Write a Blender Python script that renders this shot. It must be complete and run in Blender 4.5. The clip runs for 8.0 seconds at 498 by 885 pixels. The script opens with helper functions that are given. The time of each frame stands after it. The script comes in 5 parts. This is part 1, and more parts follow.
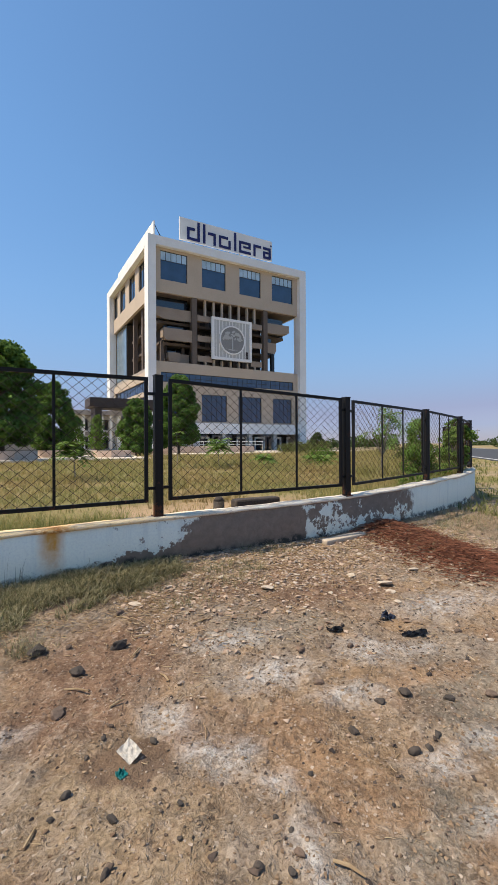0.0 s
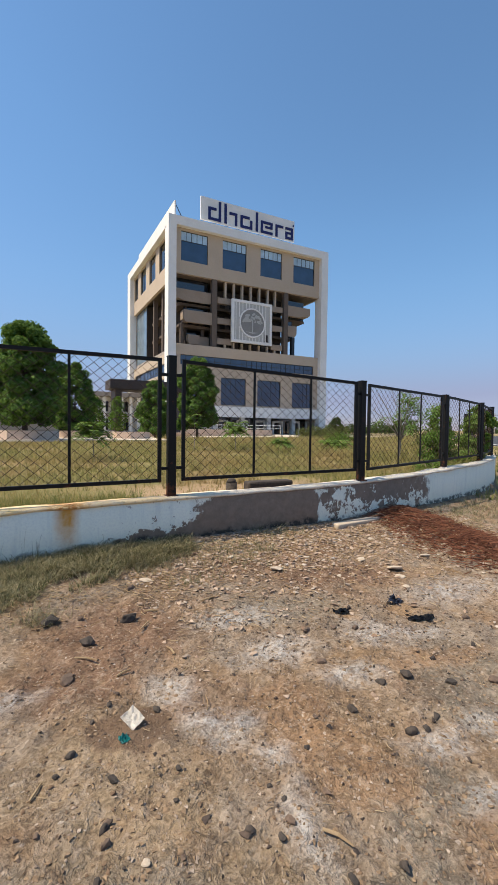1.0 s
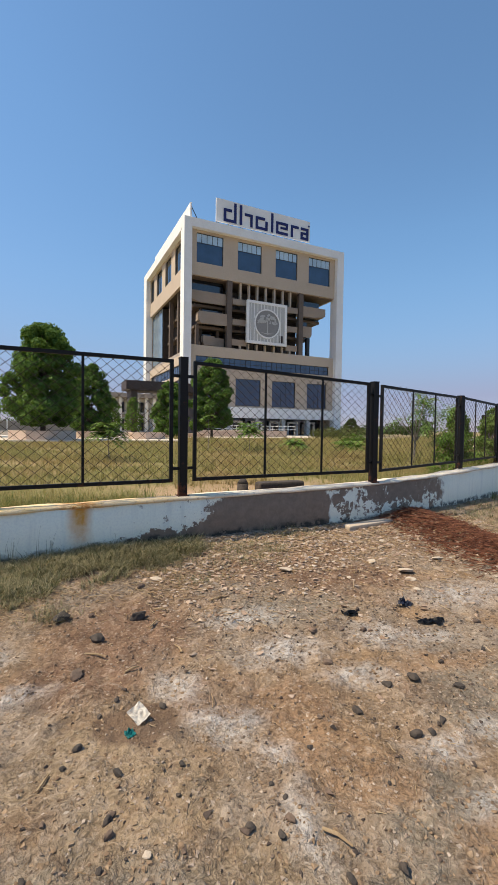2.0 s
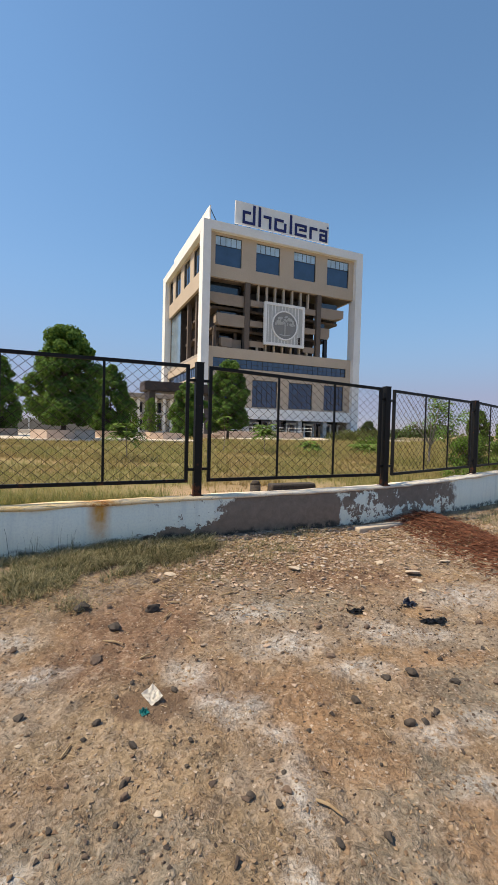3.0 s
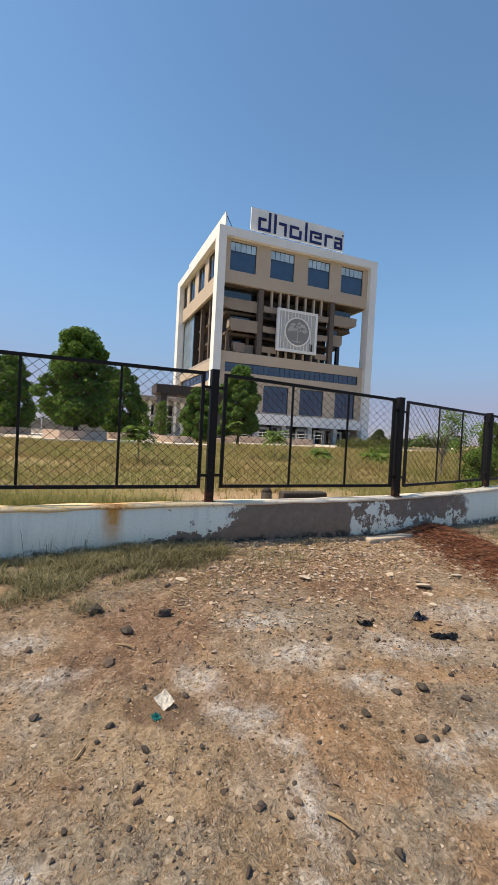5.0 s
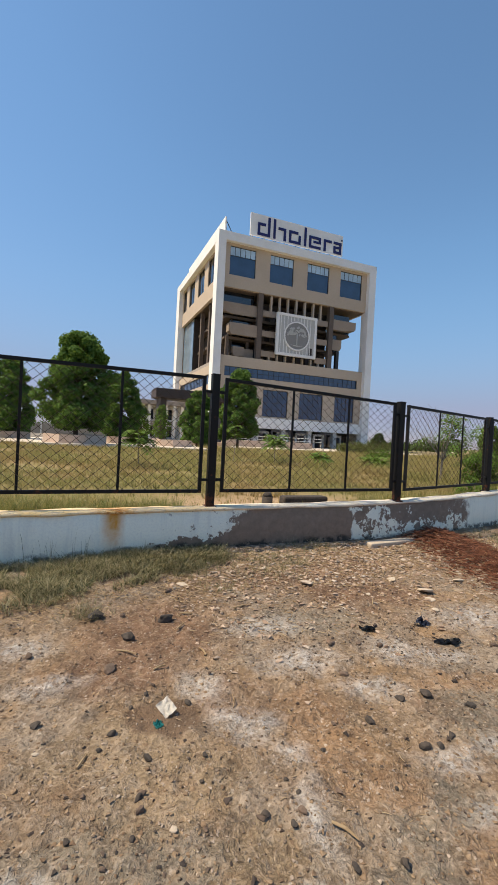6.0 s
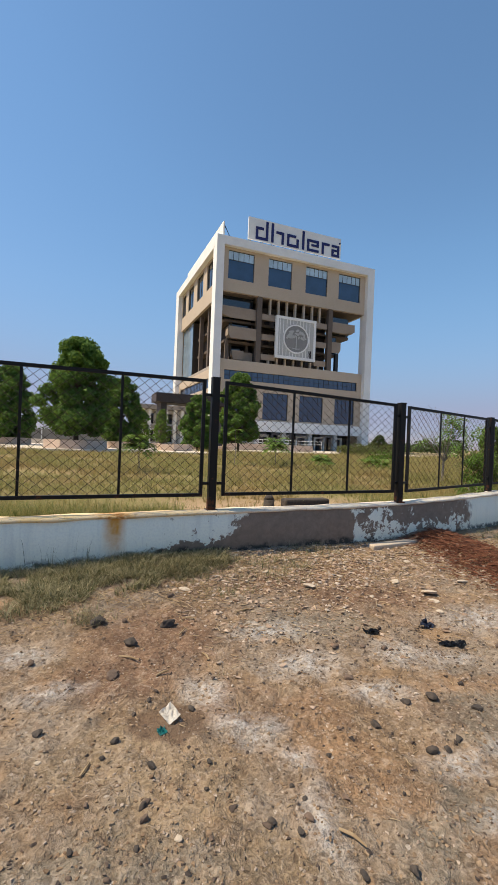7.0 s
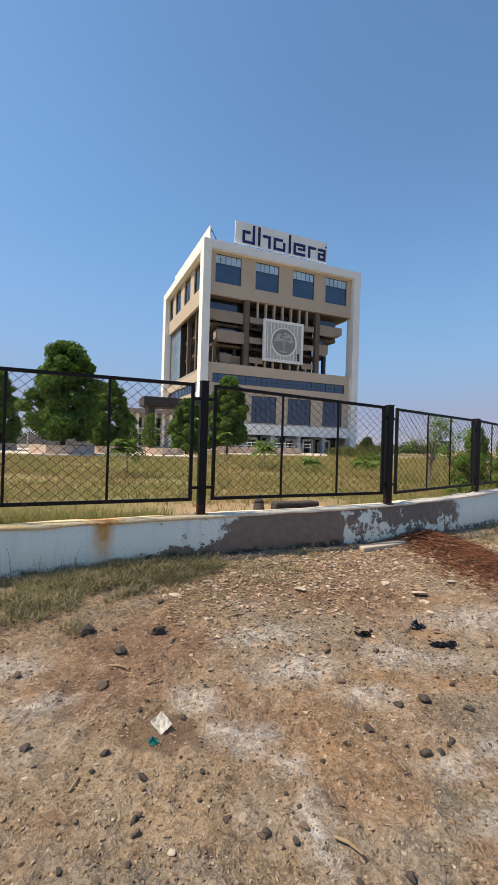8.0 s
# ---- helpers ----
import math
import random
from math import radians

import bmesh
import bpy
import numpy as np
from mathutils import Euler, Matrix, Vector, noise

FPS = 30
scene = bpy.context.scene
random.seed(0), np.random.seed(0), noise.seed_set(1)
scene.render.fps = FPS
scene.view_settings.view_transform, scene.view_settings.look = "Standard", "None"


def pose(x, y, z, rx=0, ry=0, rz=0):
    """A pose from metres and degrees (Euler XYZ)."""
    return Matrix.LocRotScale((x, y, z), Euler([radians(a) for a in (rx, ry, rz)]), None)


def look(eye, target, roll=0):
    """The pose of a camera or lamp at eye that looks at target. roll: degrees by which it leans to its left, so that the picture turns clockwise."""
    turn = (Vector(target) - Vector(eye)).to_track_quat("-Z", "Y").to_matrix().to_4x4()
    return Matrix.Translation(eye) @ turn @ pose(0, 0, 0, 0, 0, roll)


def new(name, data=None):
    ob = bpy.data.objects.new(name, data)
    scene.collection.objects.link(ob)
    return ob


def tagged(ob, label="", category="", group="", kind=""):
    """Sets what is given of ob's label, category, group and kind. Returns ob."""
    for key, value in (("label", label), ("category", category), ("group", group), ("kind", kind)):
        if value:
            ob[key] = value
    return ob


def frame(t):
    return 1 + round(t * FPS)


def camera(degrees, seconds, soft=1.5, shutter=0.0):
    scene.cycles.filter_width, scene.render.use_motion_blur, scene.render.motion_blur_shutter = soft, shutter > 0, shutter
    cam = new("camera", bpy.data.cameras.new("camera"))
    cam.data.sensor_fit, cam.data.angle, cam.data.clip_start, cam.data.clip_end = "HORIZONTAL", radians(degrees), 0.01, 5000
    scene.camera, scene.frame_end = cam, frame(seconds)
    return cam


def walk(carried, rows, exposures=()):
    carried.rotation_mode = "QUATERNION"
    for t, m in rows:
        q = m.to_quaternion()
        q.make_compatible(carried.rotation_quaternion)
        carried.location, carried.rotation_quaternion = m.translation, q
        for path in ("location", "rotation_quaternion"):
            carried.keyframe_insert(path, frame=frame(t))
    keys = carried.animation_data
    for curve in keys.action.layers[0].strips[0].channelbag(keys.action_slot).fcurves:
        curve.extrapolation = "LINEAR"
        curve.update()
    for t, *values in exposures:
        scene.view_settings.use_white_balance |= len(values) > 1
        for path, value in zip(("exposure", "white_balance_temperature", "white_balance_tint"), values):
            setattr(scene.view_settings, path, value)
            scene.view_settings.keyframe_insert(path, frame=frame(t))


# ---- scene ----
cam = camera(60.9, 8.0, soft=0.8)
PATH = [
    (0, (0.023, 0.289, 1.558), (1.019, 2.023, 1.566), -0.3),
    (0.5, (0.055, 0.276, 1.547), (1.014, 2.031, 1.553), -0.1),
    (1, (0.087, 0.254, 1.537), (1.006, 2.028, 1.469), 0.7),
    (1.5, (0.13, 0.252, 1.536), (1.02, 2.042, 1.468), 0.6),
    (3, (0.091, 0.035, 1.563), (0.878, 1.873, 1.502), 1.5),
    (3.5, (0.079, -0.024, 1.581), (0.843, 1.824, 1.524), 1.2),
    (4, (0.065, -0.012, 1.579), (0.815, 1.841, 1.53), 1.3),
    (4.5, (0.047, 0.009, 1.587), (0.789, 1.866, 1.543), 2.9),
    (6, (0.016, 0.034, 1.601), (0.763, 1.889, 1.58), 3.0),
    (6.5, (0.019, 0.041, 1.595), (0.766, 1.897, 1.582), 2.7),
    (7, (0.019, 0.048, 1.595), (0.763, 1.905, 1.59), 2.3),
    (7.5, (0.021, 0.062, 1.595), (0.804, 1.902, 1.599), 2.0),
    (8, (0.02, 0.066, 1.601), (0.812, 1.903, 1.612), 1.7),
]
walk(cam, [(t, look(eye, target, roll)) for t, eye, target, roll in PATH],
     exposures=[(0.0, 0.25, 6750, 10), (1.5, 0.25, 6950, 10), (3.5, 0.24, 7200, 10), (6.5, 0.22, 7200, 10), (8.0, 0.24, 7050, 10)])

# ---- daylight: high sun from the side and a little behind the building ----
SUN_EL, SUN_AZ = 58.0, -76.0
world = bpy.data.worlds.new("sky")
scene.world = world
world.use_nodes = True
wn = world.node_tree
sky = wn.nodes.new("ShaderNodeTexSky")
sky.sky_type = "NISHITA"
sky.sun_disc = False
sky.sun_elevation = radians(SUN_EL)
sky.sun_rotation = radians(SUN_AZ)
sky.air_density, sky.dust_density, sky.ozone_density = 1.0, 0.25, 0.8
bg = wn.nodes["Background"]
bg.inputs["Strength"].default_value = 0.15
tint = wn.nodes.new("ShaderNodeMix")
tint.data_type, tint.blend_type = "RGBA", "MULTIPLY"
tint.inputs["Factor"].default_value = 1.0
haze = wn.nodes.new("ShaderNodeMix")
haze.data_type = "RGBA"
haze.inputs["A"].default_value = (0.68, 0.93, 1.07, 1)
haze.inputs["B"].default_value = (0.455, 0.375, 0.47, 1)
level = wn.nodes.new("ShaderNodeMapRange")
level.inputs["From Min"].default_value, level.inputs["From Max"].default_value = 2.2, 6.5
split = wn.nodes.new("ShaderNodeSeparateColor")
wn.links.new(sky.outputs[0], split.inputs[0])
wn.links.new(split.outputs["Green"], level.inputs["Value"])
wn.links.new(level.outputs["Result"], haze.inputs["Factor"])
low = wn.nodes.new("ShaderNodeMix")
low.data_type = "RGBA"
low.inputs["B"].default_value = (0.33, 0.36, 0.62, 1)
ratio = wn.nodes.new("ShaderNodeMath")
ratio.operation = "DIVIDE"
near = wn.nodes.new("ShaderNodeMapRange")
near.inputs["From Min"].default_value, near.inputs["From Max"].default_value = 0.4, 1.1
wn.links.new(split.outputs["Red"], ratio.inputs[0])
wn.links.new(split.outputs["Blue"], ratio.inputs[1])
wn.links.new(ratio.outputs[0], near.inputs["Value"])
wn.links.new(near.outputs["Result"], low.inputs["Factor"])
wn.links.new(haze.outputs["Result"], low.inputs["A"])
glare = wn.nodes.new("ShaderNodeMix")
glare.data_type = "RGBA"
glare.inputs["B"].default_value = (0.9, 0.88, 0.84, 1)
hot = wn.nodes.new("ShaderNodeMapRange")
hot.inputs["From Min"].default_value, hot.inputs["From Max"].default_value = 8.5, 13.0
wn.links.new(split.outputs["Green"], hot.inputs["Value"])
wn.links.new(hot.outputs["Result"], glare.inputs["Factor"])
wn.links.new(low.outputs["Result"], glare.inputs["A"])
wn.links.new(glare.outputs["Result"], tint.inputs["B"])
wn.links.new(sky.outputs[0], tint.inputs["A"])
wn.links.new(tint.outputs["Result"], bg.inputs["Color"])
lamp = bpy.data.lights.new("sun", "SUN")
lamp.energy, lamp.angle, lamp.color = 5.0, radians(0.55), (1.0, 0.89, 0.73)
sun = new("sun", lamp)
ca, sa, ce, se = math.cos(radians(SUN_AZ)), math.sin(radians(SUN_AZ)), math.cos(radians(SUN_EL)), math.sin(radians(SUN_EL))
sun.matrix_world = look((sa * ce * 50, ca * ce * 50, se * 50), (0, 0, 0))


# ---- materials ----
class Nodes:
    """A small wrapper that adds and links shader nodes."""

    def __init__(self, name):
        self.mat = bpy.data.materials.new(name)
        self.mat.use_nodes = True
        self.t = self.mat.node_tree
        self.bsdf = self.t.nodes["Principled BSDF"]
        self.pos = self.t.nodes.new("ShaderNodeNewGeometry").outputs["Position"]

    def put(self, kind, ins=(), **props):
        n = self.t.nodes.new(kind)
        if "feature" in props:
            n.feature = props["feature"]
        if "vector_type" in props:
            n.vector_type = props["vector_type"]
        if "operation" in props:
            n.operation = props["operation"]
        if "data_type" in props:
            n.data_type = props["data_type"]
        if "blend_type" in props:
            n.blend_type = props["blend_type"]
        for k, v in dict(ins).items():
            self.set(n.inputs[k], v)
        return n

    def set(self, socket, v):
        if isinstance(v, bpy.types.NodeSocket):
            self.t.links.new(v, socket)
        elif isinstance(v, (tuple, list)) and len(v) == 3 and socket.type == "RGBA":
            socket.default_value = (*v, 1)
        else:
            socket.default_value = v

    def noise(self, scale, detail=4, rough=0.6, vec=None, distortion=0.0):
        return self.put("ShaderNodeTexNoise", {"Vector": vec or self.pos, "Scale": scale, "Detail": detail,
                                              "Roughness": rough, "Distortion": distortion}).outputs["Fac"]

    def voronoi(self, scale, vec=None, feature="F1"):
        return self.put("ShaderNodeTexVoronoi", {"Vector": vec or self.pos, "Scale": scale}, feature=feature)

    def ramp(self, fac, lo, hi, a=0.0, b=1.0):
        return self.put("ShaderNodeMapRange", {"Value": fac, "From Min": lo, "From Max": hi, "To Min": a, "To Max": b}).outputs["Result"]

    def math(self, op, a, b=0.0):
        return self.put("ShaderNodeMath", {0: a, 1: b}, operation=op).outputs[0]

    def mix(self, fac, a, b, mode="MIX"):
        n = self.put("ShaderNodeMix", data_type="RGBA", blend_type=mode)
        self.set(n.inputs["Factor"], fac)
        self.set(n.inputs["A"], a)
        self.set(n.inputs["B"], b)
        return n.outputs["Result"]

    def xyz(self):
        s = self.put("ShaderNodeSeparateXYZ", {0: self.pos})
        return s.outputs

    def bump(self, height, strength=0.4, distance=0.01):
        b = self.put("ShaderNodeBump", {"Height": height, "Strength": strength, "Distance": distance})
        self.t.links.new(b.outputs[0], self.bsdf.inputs["Normal"])

    def done(self, colour, rough=0.8, metal=0.0, spec=0.5):
        self.set(self.bsdf.inputs["Base Color"], colour)
        self.set(self.bsdf.inputs["Roughness"], rough)
        self.set(self.bsdf.inputs["Metallic"], metal)
        self.set(self.bsdf.inputs["Specular IOR Level"], spec)
        return self.mat


def surface(name, colour, var=0.15, fine=30.0, coarse=1.5, rough=0.8, metal=0.0, bump=0.2, stain=(0.5, 0.45, 0.4), stains=0.15, spec=0.4):
    """A painted or mineral surface with grain and broad stains."""
    m = Nodes(name)
    grain = m.noise(fine, 5, 0.65)
    broad = m.noise(coarse, 4, 0.6)
    lo = tuple(c * (1 - var) for c in colour)
    hi = tuple(min(1, c * (1 + var)) for c in colour)
    c = m.mix(m.ramp(grain, 0.3, 0.7), lo, hi)
    c = m.mix(m.ramp(broad, 0.45, 0.75, 0, stains), c, tuple(a * b for a, b in zip(colour, stain)))
    m.bump(grain, bump, 0.01)
    return m.done(c, rough, metal, spec)


def soil_material():
    m = Nodes("dry_soil")
    drift = m.put("ShaderNodeTexNoise", {"Vector": m.pos, "Scale": 3.0, "Detail": 6.0, "Roughness": 0.65}).outputs["Color"]
    warp = m.put("ShaderNodeVectorMath", {0: m.pos, 1: m.put("ShaderNodeVectorMath", {0: drift, 1: (0.36, 0.36, 0.0)}, operation="MULTIPLY").outputs[0]}, operation="ADD").outputs[0]
    tan, ochre, red, grey = (0.31, 0.218, 0.138), (0.305, 0.195, 0.106), (0.23, 0.145, 0.096), (0.3, 0.245, 0.188)
    c = m.mix(m.ramp(m.noise(0.7, 6, 0.65), 0.4, 0.6), tan, grey)
    c = m.mix(m.ramp(m.noise(2.3, 6, 0.65, distortion=0.6), 0.5, 0.64, 0, 0.8), c, ochre)
    c = m.mix(m.ramp(m.noise(1.3, 6, 0.65, distortion=1.0), 0.53, 0.66, 0, 0.8), c, red)

    def zone(spots, soft=0.45):
        total = None
        for x, y, rx, ry, turn in spots:
            mp = m.put("ShaderNodeMapping", {"Vector": warp, "Location": (x + 0.18, y + 0.18, 0), "Rotation": (0, 0, radians(turn)), "Scale": (rx, ry, 50)}, vector_type="TEXTURE")
            d = m.put("ShaderNodeVectorMath", {0: mp.outputs[0]}, operation="LENGTH").outputs["Value"]
            f = m.ramp(d, 1.2, 1.2 - soft, 0, 1)
            total = f if total is None else m.math("MAXIMUM", total, f)
        return total

    ragged = m.noise(13, 8, 0.78)

    def patch(c, spots, colour, most, soft=0.45, lo=0.4, hi=0.52):
        f = m.math("MULTIPLY", zone(spots, soft), m.ramp(ragged, lo, hi, 0.12, most))
        return m.mix(f, c, colour)

    # red-brown loam, yellow sand, dull olive-grey crust, orange earth, then pale ash
    c = patch(c, [(0.66, 3.45, 0.6, 0.55, 10), (0.35, 2.98, 0.5, 0.3, 0), (2.9, 3.75, 0.9, 0.35, -15), (2.6, 4.3, 1.4, 0.3, 5)], (0.215, 0.128, 0.082), 0.9, 0.6, 0.34, 0.46)
    c = patch(c, [(0.51, 1.93, 0.32, 0.24, 0), (0.2, 2.24, 0.35, 0.22, 0), (0.75, 1.4, 0.3, 0.25, 0), (0.3, 1.75, 0.3, 0.12, 0)], (0.315, 0.232, 0.145), 0.85)
    c = patch(c, [(-0.1, 1.6, 0.4, 0.22, 10), (0.2, 1.5, 0.45, 0.2, 0), (1.58, 1.33, 0.3, 0.28, 0), (1.27, 1.1, 0.35, 0.16, 0), (1.9, 3.3, 0.7, 0.25, -10), (2.6, 1.75, 0.6, 0.4, 0)], (0.225, 0.193, 0.148), 0.9)
    c = patch(c, [(1.35, 1.86, 0.3, 0.22, -25), (1.33, 2.2, 0.24, 0.2, 0), (2.55, 2.2, 0.42, 0.13, -10), (1.6, 1.12, 0.2, 0.16, 0), (1.4, 1.64, 0.25, 0.15, -30)], (0.315, 0.195, 0.112), 0.8)
    ash = [(2.41, 2.68, 0.26, 0.28, 30), (1.87, 2.3, 0.26, 0.14, -20), (2.77, 2.54, 0.34, 0.12, -15), (3.72, 2.95, 0.7, 0.3, -15), (1.02, 2.18, 0.17, 0.16, 20), (1.1, 1.92, 0.12, 0.12, 0),
           (1.04, 1.53, 0.1, 0.24, -12), (0.84, 1.26, 0.1, 0.14, 0), (1.9, 1.63, 0.22, 0.13, 0), (2.22, 1.63, 0.14, 0.12, 0), (1.8, 1.28, 0.16, 0.13, 0), (-0.32, 3.45, 0.26, 0.2, 0),
           (-0.08, 2.9, 0.26, 0.13, 0), (-0.14, 1.6, 0.16, 0.1, 0), (0.82, 2.66, 0.16, 0.22, 0), (0.92, 2.3, 0.16, 0.14, 0), (1.6, 2.75, 0.4, 0.22, -10), (1.55, 3.3, 0.4, 0.2, -10)]
    c = patch(c, ash, (0.55, 0.525, 0.49), 0.88, 1.0, 0.4, 0.55)
    # caked crust split into hand-sized plates and crumbs
    plates = m.ramp(m.voronoi(19, vec=warp, feature="DISTANCE_TO_EDGE").outputs["Distance"], 0.0, 0.09, 1, 0)
    crumbs = m.ramp(m.voronoi(46, vec=warp, feature="DISTANCE_TO_EDGE").outputs["Distance"], 0.0, 0.12, 1, 0)
    split = m.math("MULTIPLY", plates, m.ramp(m.noise(2.1, 5, 0.6), 0.48, 0.58, 0.0, 0.45))
    split = m.math("MAXIMUM", split, m.math("MULTIPLY", crumbs, m.ramp(m.noise(3.3, 5, 0.6), 0.46, 0.58, 0.06, 0.42)))
    c = m.mix(split, c, m.mix(0.75, c, (0.06, 0.04, 0.028)))
    # mottling from hand to grit size
    c = m.mix(m.ramp(m.noise(6.5, 7, 0.72, distortion=0.8), 0.5, 0.62, 0, 0.5), c, m.mix(0.6, c, (0.16, 0.095, 0.058)))
    c = m.mix(m.ramp(m.noise(9.5, 7, 0.72, distortion=0.5), 0.56, 0.66, 0, 0.5), c, (0.43, 0.35, 0.27))
    worm = m.noise(25, 3, 0.55, distortion=1.3)
    c = m.mix(m.ramp(worm, 0.36, 0.49, 0.5, 0.0), c, m.mix(0.75, c, (0.05, 0.03, 0.018)))
    c = m.mix(m.ramp(worm, 0.54, 0.66, 0, 0.45), c, m.mix(0.55, c, (0.62, 0.5, 0.38)))
    grit = m.noise(75, 3, 0.6)
    c = m.mix(m.ramp(m.voronoi(70).outputs["Color"], 0.9, 0.94, 0, 0.6), c, (0.58, 0.5, 0.42))
    c = m.mix(m.ramp(m.voronoi(42).outputs["Color"], 0.87, 0.91, 0, 0.65), c, m.mix(0.75, c, (0.06, 0.04, 0.028)))
    c = m.mix(m.ramp(grit, 0.6, 0.68, 0, 0.5), c, (0.1, 0.066, 0.044))
    # the damp spill round the paper scrap
    c = m.mix(m.math("MULTIPLY", zone([(0.54, 2.41, 0.21, 0.17, -15)], 0.22), 0.85), c, (0.15, 0.098, 0.065))
    h = m.math("ADD", m.math("MULTIPLY", worm, 0.9), m.math("MULTIPLY", grit, 0.3))
    h = m.math("SUBTRACT", h, m.math("MULTIPLY", split, 0.6))
    h = m.math("ADD", h, m.math("MULTIPLY", ragged, 0.8))
    m.bump(h, 0.85, 0.026)
    return m.done(c, 0.95, 0, 0.15)


def field_material():
    m = Nodes("field_soil")
    c = m.mix(m.ramp(m.noise(0.35, 5), 0.4, 0.62), (0.2, 0.19, 0.07), (0.3, 0.25, 0.11))
    c = m.mix(m.ramp(m.noise(0.45, 5, 0.6), 0.42, 0.62, 0, 0.75), c, (0.36, 0.25, 0.13))
    # the worn bare strip just inside the wall
    s = m.xyz()
    bare = m.math("MULTIPLY", m.ramp(m.math("ADD", s[1], m.noise(1.1, 4)), 8.6, 7.2), m.ramp(m.math("ADD", s[0], m.noise(0.9, 4)), 1.2, 2.2))
    bare = m.math("MULTIPLY", bare, m.ramp(s[0], 6.5, 4.8))
    c = m.mix(bare, c, (0.5, 0.34, 0.22))
    # pale terraces at the far side
    pale = m.math("MULTIPLY", m.ramp(s[0], 9, 13), m.ramp(m.noise(0.16, 5, 0.6), 0.45, 0.52))
    c = m.mix(m.math("MULTIPLY", pale, 0.55), c, (0.4, 0.3, 0.21))
    c = m.mix(m.ramp(m.noise(18, 5, 0.7), 0.3, 0.7), m.mix(0.4, c, (0.07, 0.07, 0.03)), c)
    m.bump(m.noise(12, 6, 0.7), 0.8, 0.05)
    return m.done(c, 0.95, 0, 0.1)


def wall_paint_material():
    m = Nodes("peeling_whitewash")
    s = m.xyz()
    x, z = s[0], s[2]
    n1 = m.noise(3.5, 6, 0.65)
    n2 = m.noise(11, 6, 0.7, distortion=0.4)
    paint = m.mix(m.ramp(m.noise(1.2, 4), 0.35, 0.7), (0.86, 0.85, 0.7), (0.9, 0.88, 0.73))
    paint = m.mix(m.ramp(m.noise(40, 4), 0.45, 0.75, 0, 0.25), paint, (0.45, 0.46, 0.46))
    drip = m.put("ShaderNodeMapping", {"Vector": m.pos, "Scale": (9, 9, 0.7)}).outputs[0]
    paint = m.mix(m.ramp(m.noise(1.0, 4, 0.6, vec=drip), 0.52, 0.7, 0, 0.25), paint, (0.45, 0.46, 0.43))
    cement = m.mix(m.ramp(n2, 0.3, 0.7), (0.2, 0.145, 0.105), (0.29, 0.212, 0.155))
    # bare cement: solid between two edges, then half peeled
    jag = m.math("MULTIPLY", m.math("SUBTRACT", n1, 0.5), 0.9)
    lean = m.math("SUBTRACT", x, m.math("MULTIPLY", z, 1.0))
    solid = m.math("MULTIPLY", m.ramp(m.math("ADD", lean, jag), 1.46, 1.5), m.ramp(m.math("ADD", x, jag), 3.84, 3.8))
    zone = m.math("MULTIPLY", m.ramp(x, 3.6, 3.8), m.ramp(m.math("ADD", x, m.math("MULTIPLY", jag, 1.5)), 6.5, 6.3))
    peel = m.math("MULTIPLY", zone, m.ramp(m.math("ADD", m.noise(4.3, 8, 0.74), m.math("ADD", m.math("MULTIPLY", m.math("SUBTRACT", z, 0.42), 0.28), m.ramp(x, 4.1, 5.1, -0.025, 0.055))), 0.5, 0.51))
    foot = m.math("MULTIPLY", m.ramp(x, 0.3, 1.4, 0.3, 0.0), 1.0)
    low = m.math("MULTIPLY", m.ramp(x, 2.2, 2.1), m.ramp(m.math("ADD", m.math("ADD", z, foot), m.math("ADD", m.math("MULTIPLY", jag, 0.7), m.math("MULTIPLY", m.math("SUBTRACT", n2, 0.5), 0.35))), 0.335, 0.325))
    spots = m.math("MULTIPLY", m.ramp(x, 0.2, 1.6), m.ramp(m.noise(7.5, 7, 0.7), 0.62, 0.635))
    bare = m.math("MAXIMUM", m.math("MAXIMUM", solid, peel), m.math("MULTIPLY", m.math("MAXIMUM", low, spots), m.ramp(x, 3.0, 2.9)))
    c = m.mix(bare, paint, cement)
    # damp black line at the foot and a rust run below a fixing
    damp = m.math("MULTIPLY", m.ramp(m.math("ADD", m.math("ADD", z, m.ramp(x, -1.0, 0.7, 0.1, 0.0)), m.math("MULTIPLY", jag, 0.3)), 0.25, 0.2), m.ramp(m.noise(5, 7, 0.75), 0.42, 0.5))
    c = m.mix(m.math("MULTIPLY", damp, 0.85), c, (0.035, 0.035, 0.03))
    rx = m.math("ABSOLUTE", m.math("ADD", m.math("SUBTRACT", x, 0.44), m.math("MULTIPLY", jag, 0.12)))
    rust = m.math("MULTIPLY", m.ramp(rx, 0.16, 0.03), m.ramp(m.math("ADD", z, m.math("MULTIPLY", n2, 0.45)), 0.3, 0.8))
    c = m.mix(m.math("MULTIPLY", rust, 1.0), c, (0.66, 0.3, 0.06))
    m.bump(m.math("ADD", m.math("MULTIPLY", bare, -0.8), m.noise(30, 5)), 0.5, 0.008)
    return m.done(c, 0.85, 0, 0.25)


